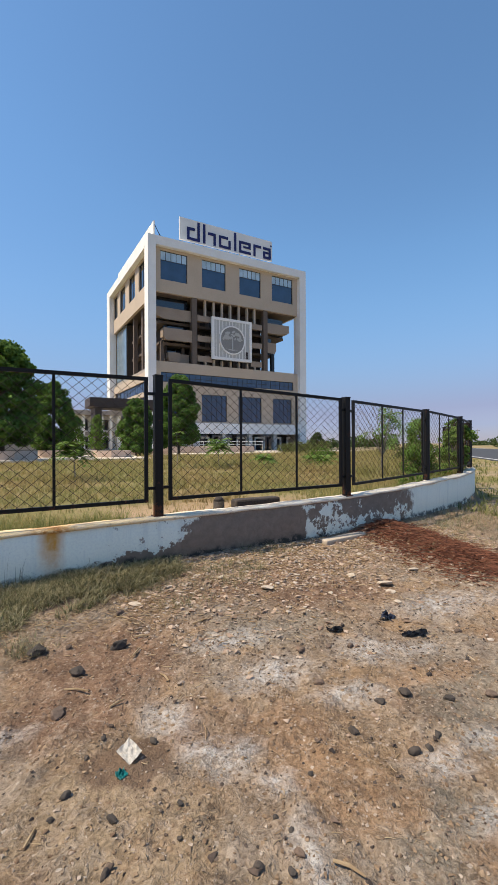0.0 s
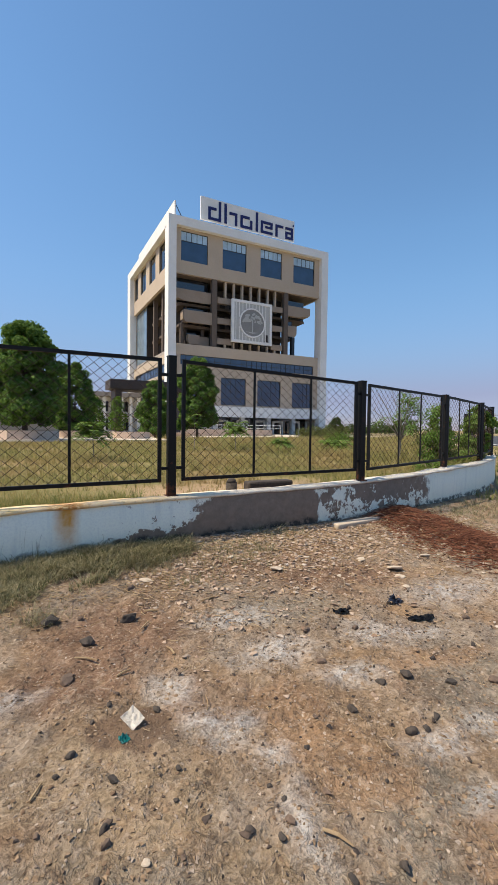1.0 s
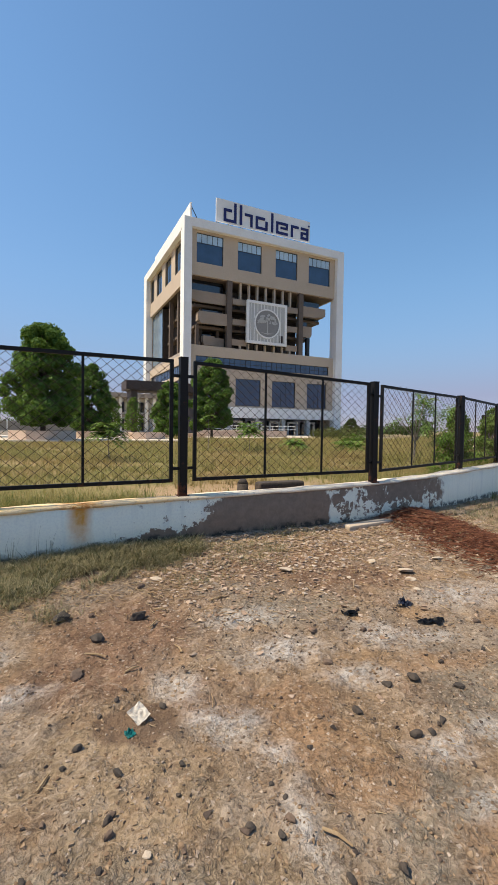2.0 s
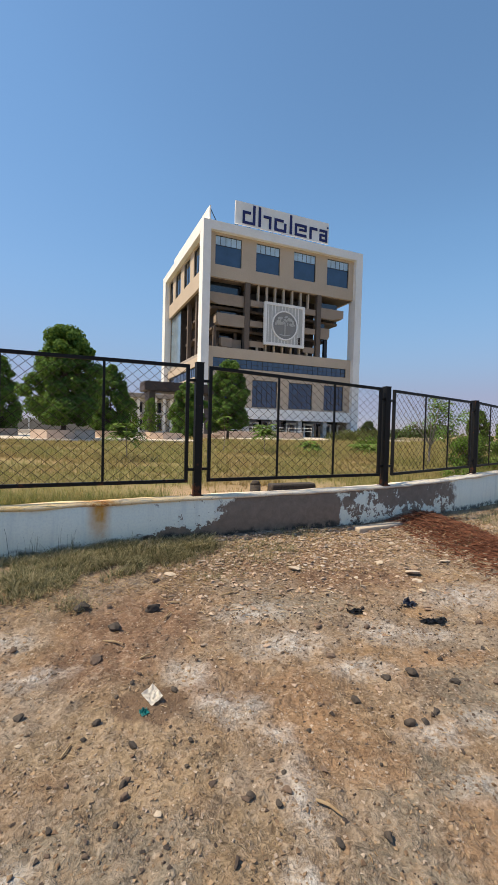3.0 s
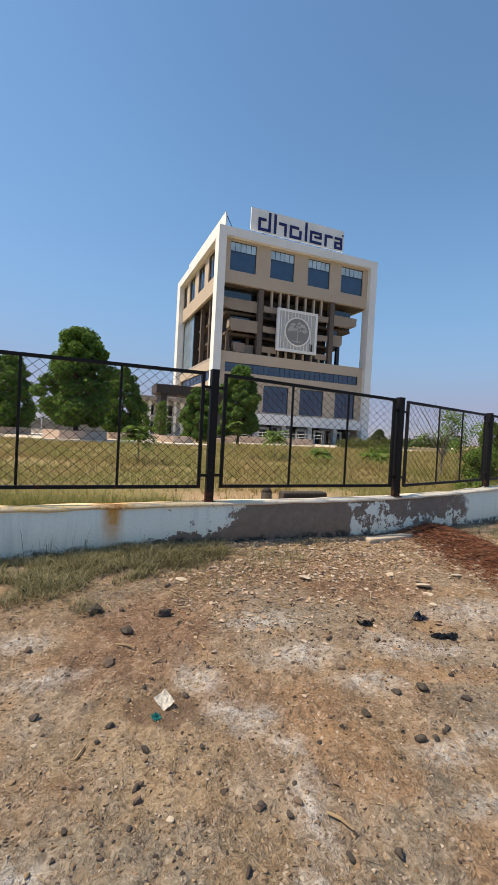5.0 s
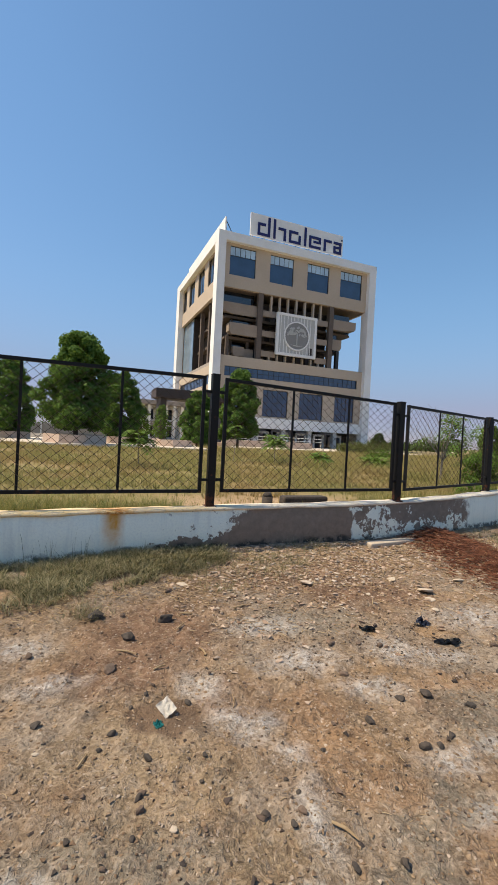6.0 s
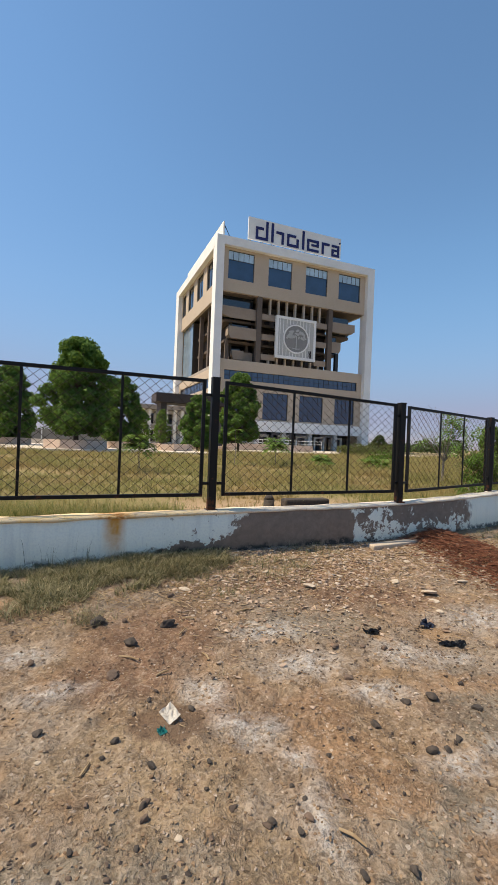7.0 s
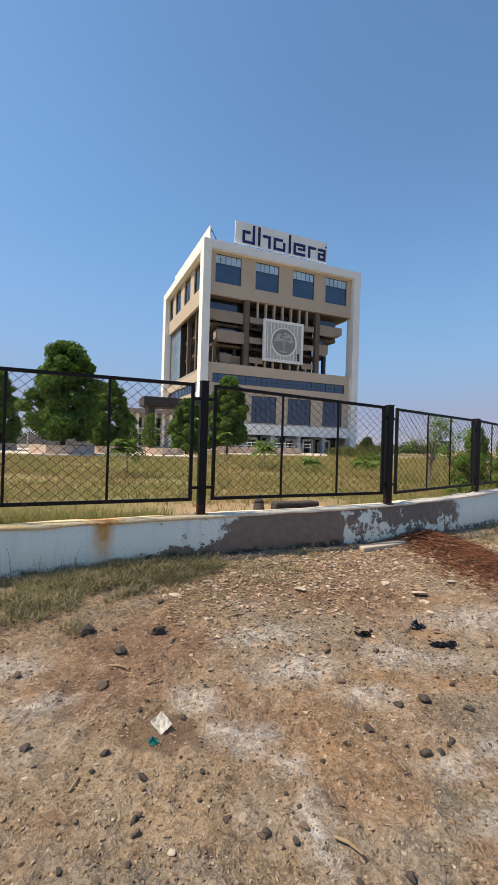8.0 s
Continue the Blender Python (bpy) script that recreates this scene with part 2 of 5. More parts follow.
def coping_material():
    """Lime mortar, yellowed towards the straight end and chalky round the curve."""
    m = Nodes("cream_lime_coping")
    x = m.xyz()[0]
    c = m.mix(m.ramp(m.noise(4, 6, 0.65), 0.35, 0.65), (0.8, 0.74, 0.62), (0.7, 0.6, 0.47))
    old = m.math("MULTIPLY", m.ramp(x, 2.6, 0.9), m.ramp(m.noise(3.0, 6, 0.7), 0.3, 0.6, 0.25, 0.95))
    c = m.mix(old, c, (0.82, 0.57, 0.25))
    rust = m.math("MULTIPLY", m.ramp(m.math("ABSOLUTE", m.math("SUBTRACT", x, 0.44)), 0.3, 0.05), m.ramp(m.noise(14, 6, 0.7), 0.4, 0.55))
    c = m.mix(rust, c, (0.42, 0.17, 0.04))
    c = m.mix(m.ramp(m.noise(22, 6, 0.75), 0.56, 0.66, 0, 0.6), c, (0.3, 0.22, 0.15))
    m.bump(m.noise(25, 6, 0.7), 0.7, 0.012)
    return m.done(c, 0.9, 0, 0.2)


def leaf_material(name, a, b, dry=None, green=True):
    m = Nodes(name)
    r = m.put("ShaderNodeNewGeometry").outputs["Random Per Island"]
    c = m.mix(r, a, b)
    if dry:
        c = m.mix(m.ramp(m.noise(dry[1], 5, 0.6), 0.44, 0.64, 0, 0.7), c, dry[0])
    m.done(c, 0.6, 0, 0.15)
    tr = m.put("ShaderNodeBsdfTranslucent", {"Color": m.mix(0.5, c, (0.16, 0.22, 0.02)) if green else c})
    mix = m.put("ShaderNodeMixShader", {0: 0.38, 1: m.bsdf.outputs[0], 2: tr.outputs[0]})
    out = m.t.nodes["Material Output"]
    m.t.links.new(mix.outputs[0], out.inputs["Surface"])
    return m.mat


def glass_material(name, colour, rough=0.06):
    m = Nodes(name)
    c = m.mix(m.ramp(m.noise(0.5, 3), 0.35, 0.65), colour, tuple(v * 1.35 for v in colour))
    m.bsdf.inputs["IOR"].default_value = 1.7
    return m.done(c, rough, 0, 0.6)


def rusty_steel():
    m = Nodes("black_painted_steel")
    n = m.noise(9, 6, 0.7)
    s = m.xyz()
    low = m.ramp(s[2], 0.95, 0.7)
    rust = m.math("MULTIPLY", m.ramp(m.math("ADD", n, m.math("MULTIPLY", low, 0.22)), 0.62, 0.7), 0.85)
    c = m.mix(rust, (0.006, 0.006, 0.006), (0.1, 0.035, 0.016))
    m.bump(m.noise(60, 4), 0.15, 0.004)
    return m.done(c, m.ramp(rust, 0, 1, 0.5, 0.85), 0, 0.25)


SOIL = soil_material()
FIELD = field_material()
WALLPAINT = wall_paint_material()
COPING = coping_material()
STEEL = rusty_steel()
WIRE = surface("rusty_wire", (0.075, 0.05, 0.034), 0.4, 40, 3, 0.7, 0.3, 0.0)
WHITE = surface("white_cladding", (0.82, 0.815, 0.79), 0.04, 6, 0.35, 0.6, bump=0.05, stain=(0.75, 0.74, 0.7), stains=0.35)
# the tan cladding made darker and browner, overhang shade put into its colour
SHADETAN = surface("shaded_tan_cladding", (0.33, 0.26, 0.2), 0.08, 5, 0.4, 0.75, bump=0.08, stain=(0.7, 0.65, 0.6), stains=0.4)
TAN = surface("tan_stone_cladding", (0.5, 0.41, 0.315), 0.07, 5, 0.4, 0.75, bump=0.08, stain=(0.8, 0.78, 0.75), stains=0.4)
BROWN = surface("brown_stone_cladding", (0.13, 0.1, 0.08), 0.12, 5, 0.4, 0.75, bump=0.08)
# near-black fill: the deep shade of rooms and recesses put into the colour
SHADEFILL = surface("shade_dark_fill", (0.05, 0.04, 0.034), 0.2, 2, 0.3, 0.9, bump=0.05)
GLASS = glass_material("blue_tinted_glass", (0.02, 0.045, 0.095))
# opaque pane; the bright sky behind it is put into its colour
SKYPANE = glass_material("sky_painted_glass", (0.36, 0.5, 0.62), 0.12)
CURTAIN = glass_material("curtain_glass", (0.13, 0.18, 0.22), 0.1)
DARKGLASS = glass_material("dark_glass", (0.012, 0.018, 0.028))
MULLION = surface("dark_aluminium", (0.03, 0.035, 0.04), 0.1, 10, 1, 0.4, 0.3, 0.05)
NAVY = surface("navy_letter_paint", (0.012, 0.016, 0.11), 0.1, 10, 1, 0.45, bump=0.03)
GREYPANEL = surface("grey_slatted_panel", (0.47, 0.47, 0.45), 0.05, 6, 0.5, 0.6, bump=0.05)
EMBLEM = surface("emblem_disc", (0.25, 0.245, 0.235), 0.08, 6, 0.8, 0.6, bump=0.05)
CONCRETE = surface("concrete", (0.36, 0.32, 0.28), 0.15, 14, 0.8, 0.9, bump=0.3, stains=0.4)
PINKSTONE = surface("pink_sandstone", (0.56, 0.43, 0.34), 0.12, 8, 0.8, 0.85, bump=0.2, stains=0.35)
PALESTONE = surface("pale_paving", (0.62, 0.54, 0.44), 0.1, 8, 0.5, 0.85, bump=0.15)
ASPHALT = surface("asphalt", (0.055, 0.056, 0.06), 0.2, 20, 0.5, 0.85, bump=0.2)
ROADPAINT = surface("road_paint", (0.7, 0.7, 0.68), 0.1, 10, 1, 0.7, bump=0.05)
BARK = surface("bark", (0.11, 0.08, 0.055), 0.35, 25, 3, 0.9, bump=0.8)
PALEBARK = surface("pale_bark", (0.27, 0.23, 0.19), 0.25, 25, 3, 0.9, bump=0.5)
LEAF = leaf_material("tree_leaf", (0.065, 0.14, 0.03), (0.17, 0.29, 0.07))
YOUNGLEAF = leaf_material("young_leaf", (0.09, 0.17, 0.03), (0.19, 0.29, 0.07))
BUSHLEAF = leaf_material("bush_leaf", (0.07, 0.15, 0.022), (0.15, 0.25, 0.05))
FARLEAF = leaf_material("far_tree_leaf", (0.04, 0.065, 0.03), (0.07, 0.1, 0.045))
GRASS = leaf_material("dry_field_grass", (0.15, 0.175, 0.05), (0.43, 0.36, 0.15), ((0.36, 0.25, 0.12), 0.45), green=False)
VERGE = leaf_material("verge_grass", (0.09, 0.13, 0.03), (0.36, 0.33, 0.13), green=False)
WEED = leaf_material("grey_green_weed", (0.06, 0.08, 0.028), (0.46, 0.4, 0.25), green=False)
OLIVE = leaf_material("olive_scrub", (0.11, 0.13, 0.045), (0.2, 0.2, 0.085))
STRAW = leaf_material("straw", (0.55, 0.43, 0.27), (0.33, 0.21, 0.11), green=False)
REDDEBRIS = leaf_material("red_brown_debris", (0.075, 0.028, 0.018), (0.31, 0.13, 0.075), green=False)
DARKSTONE = surface("dark_basalt", (0.052, 0.043, 0.036), 0.35, 30, 8, 0.85, bump=0.6, stain=(2.5, 2.2, 1.9), stains=0.4)
BROWNSTONE = surface("brown_stone", (0.13, 0.092, 0.068), 0.3, 30, 8, 0.9, bump=0.6, stain=(1.6, 1.5, 1.4), stains=0.4)
PALECHIP = surface("pale_stone_chip", (0.47, 0.39, 0.3), 0.2, 30, 8, 0.9, bump=0.5)
PAPER = surface("crumpled_paper", (0.8, 0.76, 0.68), 0.08, 20, 6, 0.85, bump=0.3, stain=(0.7, 0.6, 0.45), stains=0.6)
TEAL = surface("teal_wrapper", (0.01, 0.2, 0.2), 0.3, 40, 8, 0.35, bump=0.2)
BLUEPLASTIC = surface("blue_grey_plastic", (0.03, 0.04, 0.07), 0.3, 30, 6, 0.4, bump=0.3)
BLACKPLASTIC = surface("black_plastic", (0.012, 0.012, 0.014), 0.3, 30, 6, 0.35, bump=0.3)


# ---- mesh helpers ----
def mesh_object(name, bm, material, smooth=False):
    me = bpy.data.meshes.new(name)
    bm.to_mesh(me)
    bm.free()
    for mat in material if isinstance(material, (list, tuple)) else [material]:
        me.materials.append(mat)
    if smooth:
        me.shade_smooth()
    return new(name, me)


def part(name, bm, material, parent, label="", smooth=False):
    ob = mesh_object(name, bm, material, smooth)
    ob.parent = parent
    if parent.type == "EMPTY" or parent.matrix_basis != Matrix():
        ob.matrix_parent_inverse = parent.matrix_basis.inverted()
    if label:
        ob["label"] = label
    return ob


def thing(name, place, label, category, group="", kind=""):
    ob = new(name)
    ob.matrix_basis = Matrix.Translation(place)
    ob.empty_display_size = 0.2
    return tagged(ob, label, category, group, kind)


def box(bm, x0, x1, y0, y1, z0, z1):
    vs = [bm.verts.new((x, y, z)) for x in (x0, x1) for y in (y0, y1) for z in (z0, z1)]
    for f in ((0, 1, 3, 2), (4, 6, 7, 5), (0, 4, 5, 1), (2, 3, 7, 6), (0, 2, 6, 4), (1, 5, 7, 3)):
        bm.faces.new([vs[i] for i in f])
    return vs


def boxes(*specs):
    bm = bmesh.new()
    for s in specs:
        box(bm, *s)
    return bm


def soften(bm, width, segments=1):
    bmesh.ops.bevel(bm, geom=bm.edges[:], offset=width, segments=segments, affect="EDGES", profile=0.5)
    return bm


def prism(bm, pts, a, b, plane="xz"):
    """An outline in the xz (or yz) plane, drawn out from a to b."""
    def at(u, w, d):
        return (u, d, w) if plane == "xz" else (d, u, w)
    lo = [bm.verts.new(at(u, w, a)) for u, w in pts]
    hi = [bm.verts.new(at(u, w, b)) for u, w in pts]
    bm.faces.new(lo[::-1])
    bm.faces.new(hi)
    for i in range(len(pts)):
        j = (i + 1) % len(pts)
        bm.faces.new((lo[i], lo[j], hi[j], hi[i]))
    bmesh.ops.recalc_face_normals(bm, faces=bm.faces[:])


def tube(bm, a, b, ra, rb, sides=6):
    a, b = Vector(a), Vector(b)
    q = (b - a).to_track_quat("Z", "Y")
    rings = []
    for p, r in ((a, ra), (b, rb)):
        rings.append([bm.verts.new(p + q @ Vector((r * math.cos(2 * math.pi * i / sides), r * math.sin(2 * math.pi * i / sides), 0))) for i in range(sides)])
    for i in range(sides):
        j = (i + 1) % sides
        bm.faces.new((rings[0][i], rings[0][j], rings[1][j], rings[1][i]))
    bm.faces.new(rings[0][::-1])
    bm.faces.new(rings[1])


def holed_wall(bm, plane, depth, u0, u1, z0, z1, holes, axis="y"):
    """A wall with rectangular openings (u0, u1, z0, z1), made of full-height strips; axis: the way it faces."""
    us = sorted({u0, u1, *[h[0] for h in holes], *[h[1] for h in holes]})
    for a, b in zip(us, us[1:]):
        mid = (a + b) / 2
        cuts = sorted((h[2], h[3]) for h in holes if h[0] < mid < h[1])
        z = z0
        for c0, c1 in cuts + [(z1, z1)]:
            if c0 > z + 1e-4:
                if axis == "y":
                    box(bm, a, b, plane, plane + depth, z, c0)
                else:
                    box(bm, plane, plane + depth, a, b, z, c0)
            z = c1
    bmesh.ops.remove_doubles(bm, verts=bm.verts[:], dist=1e-4)


def raw_mesh(name, verts, faces, material, smooth=False):
    me = bpy.data.meshes.new(name)
    me.from_pydata(verts, [], faces)
    me.materials.append(material)
    if smooth:
        me.shade_smooth()
    return new(name, me)


# ---- the boundary wall's line (front face): straight, then round the corner plot ----
WALL = [(-34, 5.2), (-3.5, 5.2), (1.6, 5.2), (4.0, 5.21), (5.2, 5.33), (6.4, 5.56), (7.7, 5.93), (9.0, 6.3), (10.3, 6.82), (11.4, 7.42), (12.3, 8.1), (13.2, 8.93), (14.5, 10.2), (18.0, 13.55), (90.0, 82.5)]


def smooth_line(points, step=0.12):
    """Catmull-Rom through the points, evenly stepped where they lie close."""
    out = []
    p = [Vector((*q, 0)) for q in points]
    p = [p[0] * 2 - p[1]] + p + [p[-1] * 2 - p[-2]]
    for i in range(1, len(p) - 2):
        n = max(2, min(60, int((p[i + 1] - p[i]).length / step)))
        long = (p[i + 1] - p[i]).length > 8
        for k in range(n):
            t = k / n
            if long:
                out.append(p[i].lerp(p[i + 1], t))
                continue
            m0, m1 = (p[i + 1] - p[i - 1]) / 2, (p[i + 2] - p[i]) / 2
            if m0.length > 2 * (p[i + 1] - p[i]).length:
                m0 = m0.normalized() * (p[i + 1] - p[i]).length
            if m1.length > 2 * (p[i + 1] - p[i]).length:
                m1 = m1.normalized() * (p[i + 1] - p[i]).length
            out.append((2 * t ** 3 - 3 * t * t + 1) * p[i] + (t ** 3 - 2 * t * t + t) * m0 + (3 * t * t - 2 * t ** 3) * p[i + 1] + (t ** 3 - t * t) * m1)
    out.append(p[-2])
    return out


LINE = smooth_line(WALL)
WALL_T = 0.25


def wall_top(x, y):
    return 0.665 + 0.0165 * min(max(x, -3), 13)


def front_y(x):
    """The wall's front at x, for x up to about 12."""
    for a, b in zip(LINE, LINE[1:]):
        if a.x <= x <= b.x:
            return a.y + (b.y - a.y) * (x - a.x) / max(1e-6, b.x - a.x)
    return 60.0 if x > 13.8 else 5.2


LX = np.array([p.x for p in LINE])
LY = np.array([p.y for p in LINE])


# ---- ground: one sheet to the horizon ----
GRIDS = {}


def ripple(x, y, seed, scale):
    """Smooth value noise on numpy arrays."""
    if seed not in GRIDS:
        GRIDS[seed] = np.random.RandomState(seed).rand(64, 64)
    g = GRIDS[seed]
    u, v = x * scale, y * scale
    iu, iv = np.floor(u).astype(int), np.floor(v).astype(int)
    fu, fv = u - iu, v - iv
    fu, fv = fu * fu * (3 - 2 * fu), fv * fv * (3 - 2 * fv)
    a = g[iu % 64, iv % 64] * (1 - fu) + g[(iu + 1) % 64, iv % 64] * fu
    b = g[iu % 64, (iv + 1) % 64] * (1 - fu) + g[(iu + 1) % 64, (iv + 1) % 64] * fu
    return a * (1 - fv) + b * fv - 0.5


def ground_z(x, y):
    x, y = np.asarray(x, float), np.asarray(y, float)
    fy = np.interp(x, LX, LY)
    inside = y > fy + 0.1
    d = np.clip(fy - y, 0, None)
    rise = np.interp(x, [-3, -0.7, 0.6, 12, 20], [0.03, 0.08, 0.17, 0.19, 0.05])
    out = rise * np.clip(1 - d / 1.9, 0, 1) ** 1.3
    heap = 0.12 * np.exp(-((x - (5.3 - 0.06 * (5.2 - y))) / 0.45) ** 2) * np.clip((y - 2.6) / 0.8, 0, 1)
    far = np.clip((np.hypot(x, y) - 8) / 10, 0, 1)
    out = out * (1 - far) + heap + 0.05 * ripple(x, y, 3, 0.7) * (1 - far) + 0.024 * ripple(x, y, 4, 3.1) + 0.028 * ripple(x, y, 5, 9.0) + 0.022 * ripple(x, y, 6, 21.0)
    field = 0.5 - 0.04 * np.clip((y - 6) / 10, 0, 1) + 0.3 * np.exp(-((y - fy) / 4.0) ** 2) * np.clip((x - 7) / 3, 0, 1) + 0.08 * ripple(x, y, 8, 0.4) + 0.03 * ripple(x, y, 9, 1.7)
    return np.where(inside, field, out)


def spaced(lo, hi, fine, reach, grow=1.22):
    mid = list(np.arange(lo, hi + 1e-6, fine))
    up, s = [], fine
    v = hi
    while v < reach:
        s *= grow
        v += s
        up.append(v)
    dn, s = [], fine
    v = lo
    while v > -reach:
        s *= grow
        v -= s
        dn.append(v)
    return np.array(dn[::-1] + mid + up)


def build_ground():
    xs = spaced(-1.2, 6.6, 0.018, 2500, 1.07)
    ys = spaced(0.8, 5.32, 0.018, 2500, 1.08)
    gx, gy = np.meshgrid(xs, ys)
    gz = ground_z(gx, gy)
    verts = np.stack([gx, gy, gz], -1).reshape(-1, 3)
    nx, ny = len(xs), len(ys)
    idx = np.arange(nx * ny).reshape(ny, nx)
    quads = np.stack([idx[:-1, :-1], idx[:-1, 1:], idx[1:, 1:], idx[1:, :-1]], -1).reshape(-1, 4)
    me = bpy.data.meshes.new("ground")
    me.from_pydata(verts.tolist(), [], quads.tolist())
    me.materials.append(SOIL)
    me.materials.append(FIELD)
    cx = (gx[:-1, :-1] + gx[1:, 1:]).ravel() / 2
    cy = (gy[:-1, :-1] + gy[1:, 1:]).ravel() / 2
    is_field = ((cy > np.interp(cx, LX, LY) + 0.1) | (np.hypot(cx, cy) > 13)).astype(np.int32)
    me.polygons.foreach_set("material_index", is_field)
    me.shade_smooth()
    tagged(new("ground", me), "dry stony brown soil with pale patches, grassy inside the fence", "ground", kind="structure")


build_ground()


def build_wall():
    """The low wall, its face a little uneven, with a rough lime coping."""
    def sweep(name, profile, material, label, wobble):
        bm = bmesh.new()
        rings = []
        for i, p in enumerate(LINE):
            a, b = LINE[max(0, i - 1)], LINE[min(len(LINE) - 1, i + 1)]
            t = (b - a).normalized()
            n = Vector((-t.y, t.x, 0))
            top = wall_top(p.x, p.y)
            ring = []
            for k, (off, z, rel) in enumerate(profile):
                w = wobble * noise.noise((p.x * 2.3, p.y * 2.3, k * 3.1))
                q = p + n * (off + w)
                ring.append(bm.verts.new((q.x, q.y, (top if rel else 0) + z + (w if rel else 0))))
            rings.append(ring)
        for r, s in zip(rings, rings[1:]):
            for k in range(len(profile)):
                j = (k + 1) % len(profile)
                bm.faces.new((r[k], r[j], s[j], s[k]))
        bm.faces.new(rings[0])
        bm.faces.new(rings[-1][::-1])
        bmesh.ops.recalc_face_normals(bm, faces=bm.faces[:])
        return mesh_object(name, bm, material, True)
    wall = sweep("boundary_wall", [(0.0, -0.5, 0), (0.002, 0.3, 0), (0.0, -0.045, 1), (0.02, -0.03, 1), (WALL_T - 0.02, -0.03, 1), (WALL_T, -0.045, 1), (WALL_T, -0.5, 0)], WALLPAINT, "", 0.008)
    tagged(wall, "low curved plot wall with peeling whitewash over brown cement", "boundary wall", kind="structure")
    cope = sweep("coping", [(-0.012, -0.042, 1), (-0.016, -0.018, 1), (0.012, -0.002, 1), (0.1, 0.006, 1), (0.2, 0.0, 1), (WALL_T + 0.012, -0.02, 1), (WALL_T + 0.012, -0.042, 1)], COPING, "", 0.014)
    cope.parent = wall
    cope["label"] = "rough cream lime mortar coping"


build_wall()


# ---- fence ----
fence = thing("fence", (1.652, 5.325, 0.66), "black steel and chain-link fence standing on the low wall", "fence")


def bar(bm, a, b, w, d, n):
    """A square bar from a to b, w across and d deep along n."""
    a, b = Vector(a), Vector(b)
    t = (b - a).normalized()
    n = Vector(n).normalized()
    s = t.cross(n).normalized()
    vs = []
    for p in (a, b):
        for u, v in ((-1, -1), (1, -1), (1, 1), (-1, 1)):
            vs.append(bm.verts.new(p + s * (u * w / 2) + n * (v * d / 2)))
    for f in ((0, 1, 2, 3), (7, 6, 5, 4), (0, 4, 5, 1), (1, 5, 6, 2), (2, 6, 7, 3), (3, 7, 4, 0)):
        bm.faces.new([vs[i] for i in f])
    bmesh.ops.recalc_face_normals(bm, faces=bm.faces[:])


def fence_post(x, y, top):
    base = wall_top(x, y) - 0.03
    post = part("fence_post", soften(boxes((x - 0.05, x + 0.05, y - 0.05, y + 0.05, base, top)), 0.006), STEEL, fence, "black steel post with a rusty foot")
    part("cap", soften(boxes((x - 0.054, x + 0.054, y - 0.054, y + 0.054, top - 0.004, top + 0.008)), 0.003), STEEL, post)
    part("foot_plate", soften(boxes((x - 0.075, x + 0.075, y - 0.075, y + 0.075, base + 0.02, base + 0.036)), 0.003), STEEL, post)


def fence_panel(a, b, za0, za1, zb0, zb1, bars, stub_a, stub_b):
    """A welded frame between two posts with upright bars and wire mesh; a, b: its ends in plan."""
    a, b = Vector((*a, 0)), Vector((*b, 0))
    t = (b - a).normalized()
    n = Vector((-t.y, t.x, 0))
    length = (b - a).length
    high = za1 - za0

    def at(u, w):
        """u: metres along; w: 0 bottom to 1 top."""
        k = u / length
        z0, z1 = za0 + (zb0 - za0) * k, za1 + (zb1 - za1) * k
        p = a + t * u
        return Vector((p.x, p.y, z0 + (z1 - z0) * w))
    bm = bmesh.new()
    h = 0.021
    bar(bm, at(-h, 1), at(length + h, 1), 0.042, 0.04, n)
    bar(bm, at(-h, 0), at(length + h, 0), 0.042, 0.04, n)
    bar(bm, at(0, h / high), at(0, 1 - h / high), 0.042, 0.038, n)
    bar(bm, at(length, h / high), at(length, 1 - h / high), 0.042, 0.038, n)
    panel = part("panel_frame", bm, STEEL, fence)
    for u in bars:
        bm = bmesh.new()
        bar(bm, at(u, 0.01), at(u, 0.99), 0.03, 0.014, n)
        part("upright_bar", bm, STEEL, panel)
    for end, post in ((0, stub_a), (length, stub_b)):
        for w in (0.1, 0.88):
            p = at(end, w)
            bm = bmesh.new()
            bar(bm, p, (post[0], post[1], p.z), 0.036, 0.03, n)
            part("bracket", bm, STEEL, panel)
    # chain-link: two crossing families of wires
    bm = bmesh.new()
    dx, dz = MESH_W, MESH_H
    run = high * dx / dz
    k = -int(run / dx) - 2
    while k * dx < length + run:
        for sgn in (1, -1):
            u0, u1 = (k * dx, k * dx + run) if sgn > 0 else (k * dx + run, k * dx)
            c0, c1 = (min(max(u, 0.01), length - 0.01) for u in (u0, u1))
            v0, v1 = high * (c0 - u0) / (u1 - u0), high * (c1 - u0) / (u1 - u0)
            if abs(c0 - c1) < 0.02:
                continue
            prev = None
            steps = max(2, int(abs(c1 - c0) / 0.2))
            for i in range(steps + 1):
                f = i / steps
                u, v = c0 + (c1 - c0) * f, v0 + (v1 - v0) * f
                sag = 0.012 * noise.noise((u * 2 + a.x, v * 2, 1.0)) * (4 * f * (1 - f))
                p = at(u + sag, min(max(v / high, 0), 1)) + n * (0.003 * sgn + 0.02 * noise.noise((u * 1.5, v * 1.5, a.x)))
                if prev is not None:
                    tube(bm, prev, p, 0.0033, 0.0033, 3)
                prev = p
        k += 1
    part("wire_mesh", bm, WIRE, panel, "rusty chain-link wire with large diamonds")


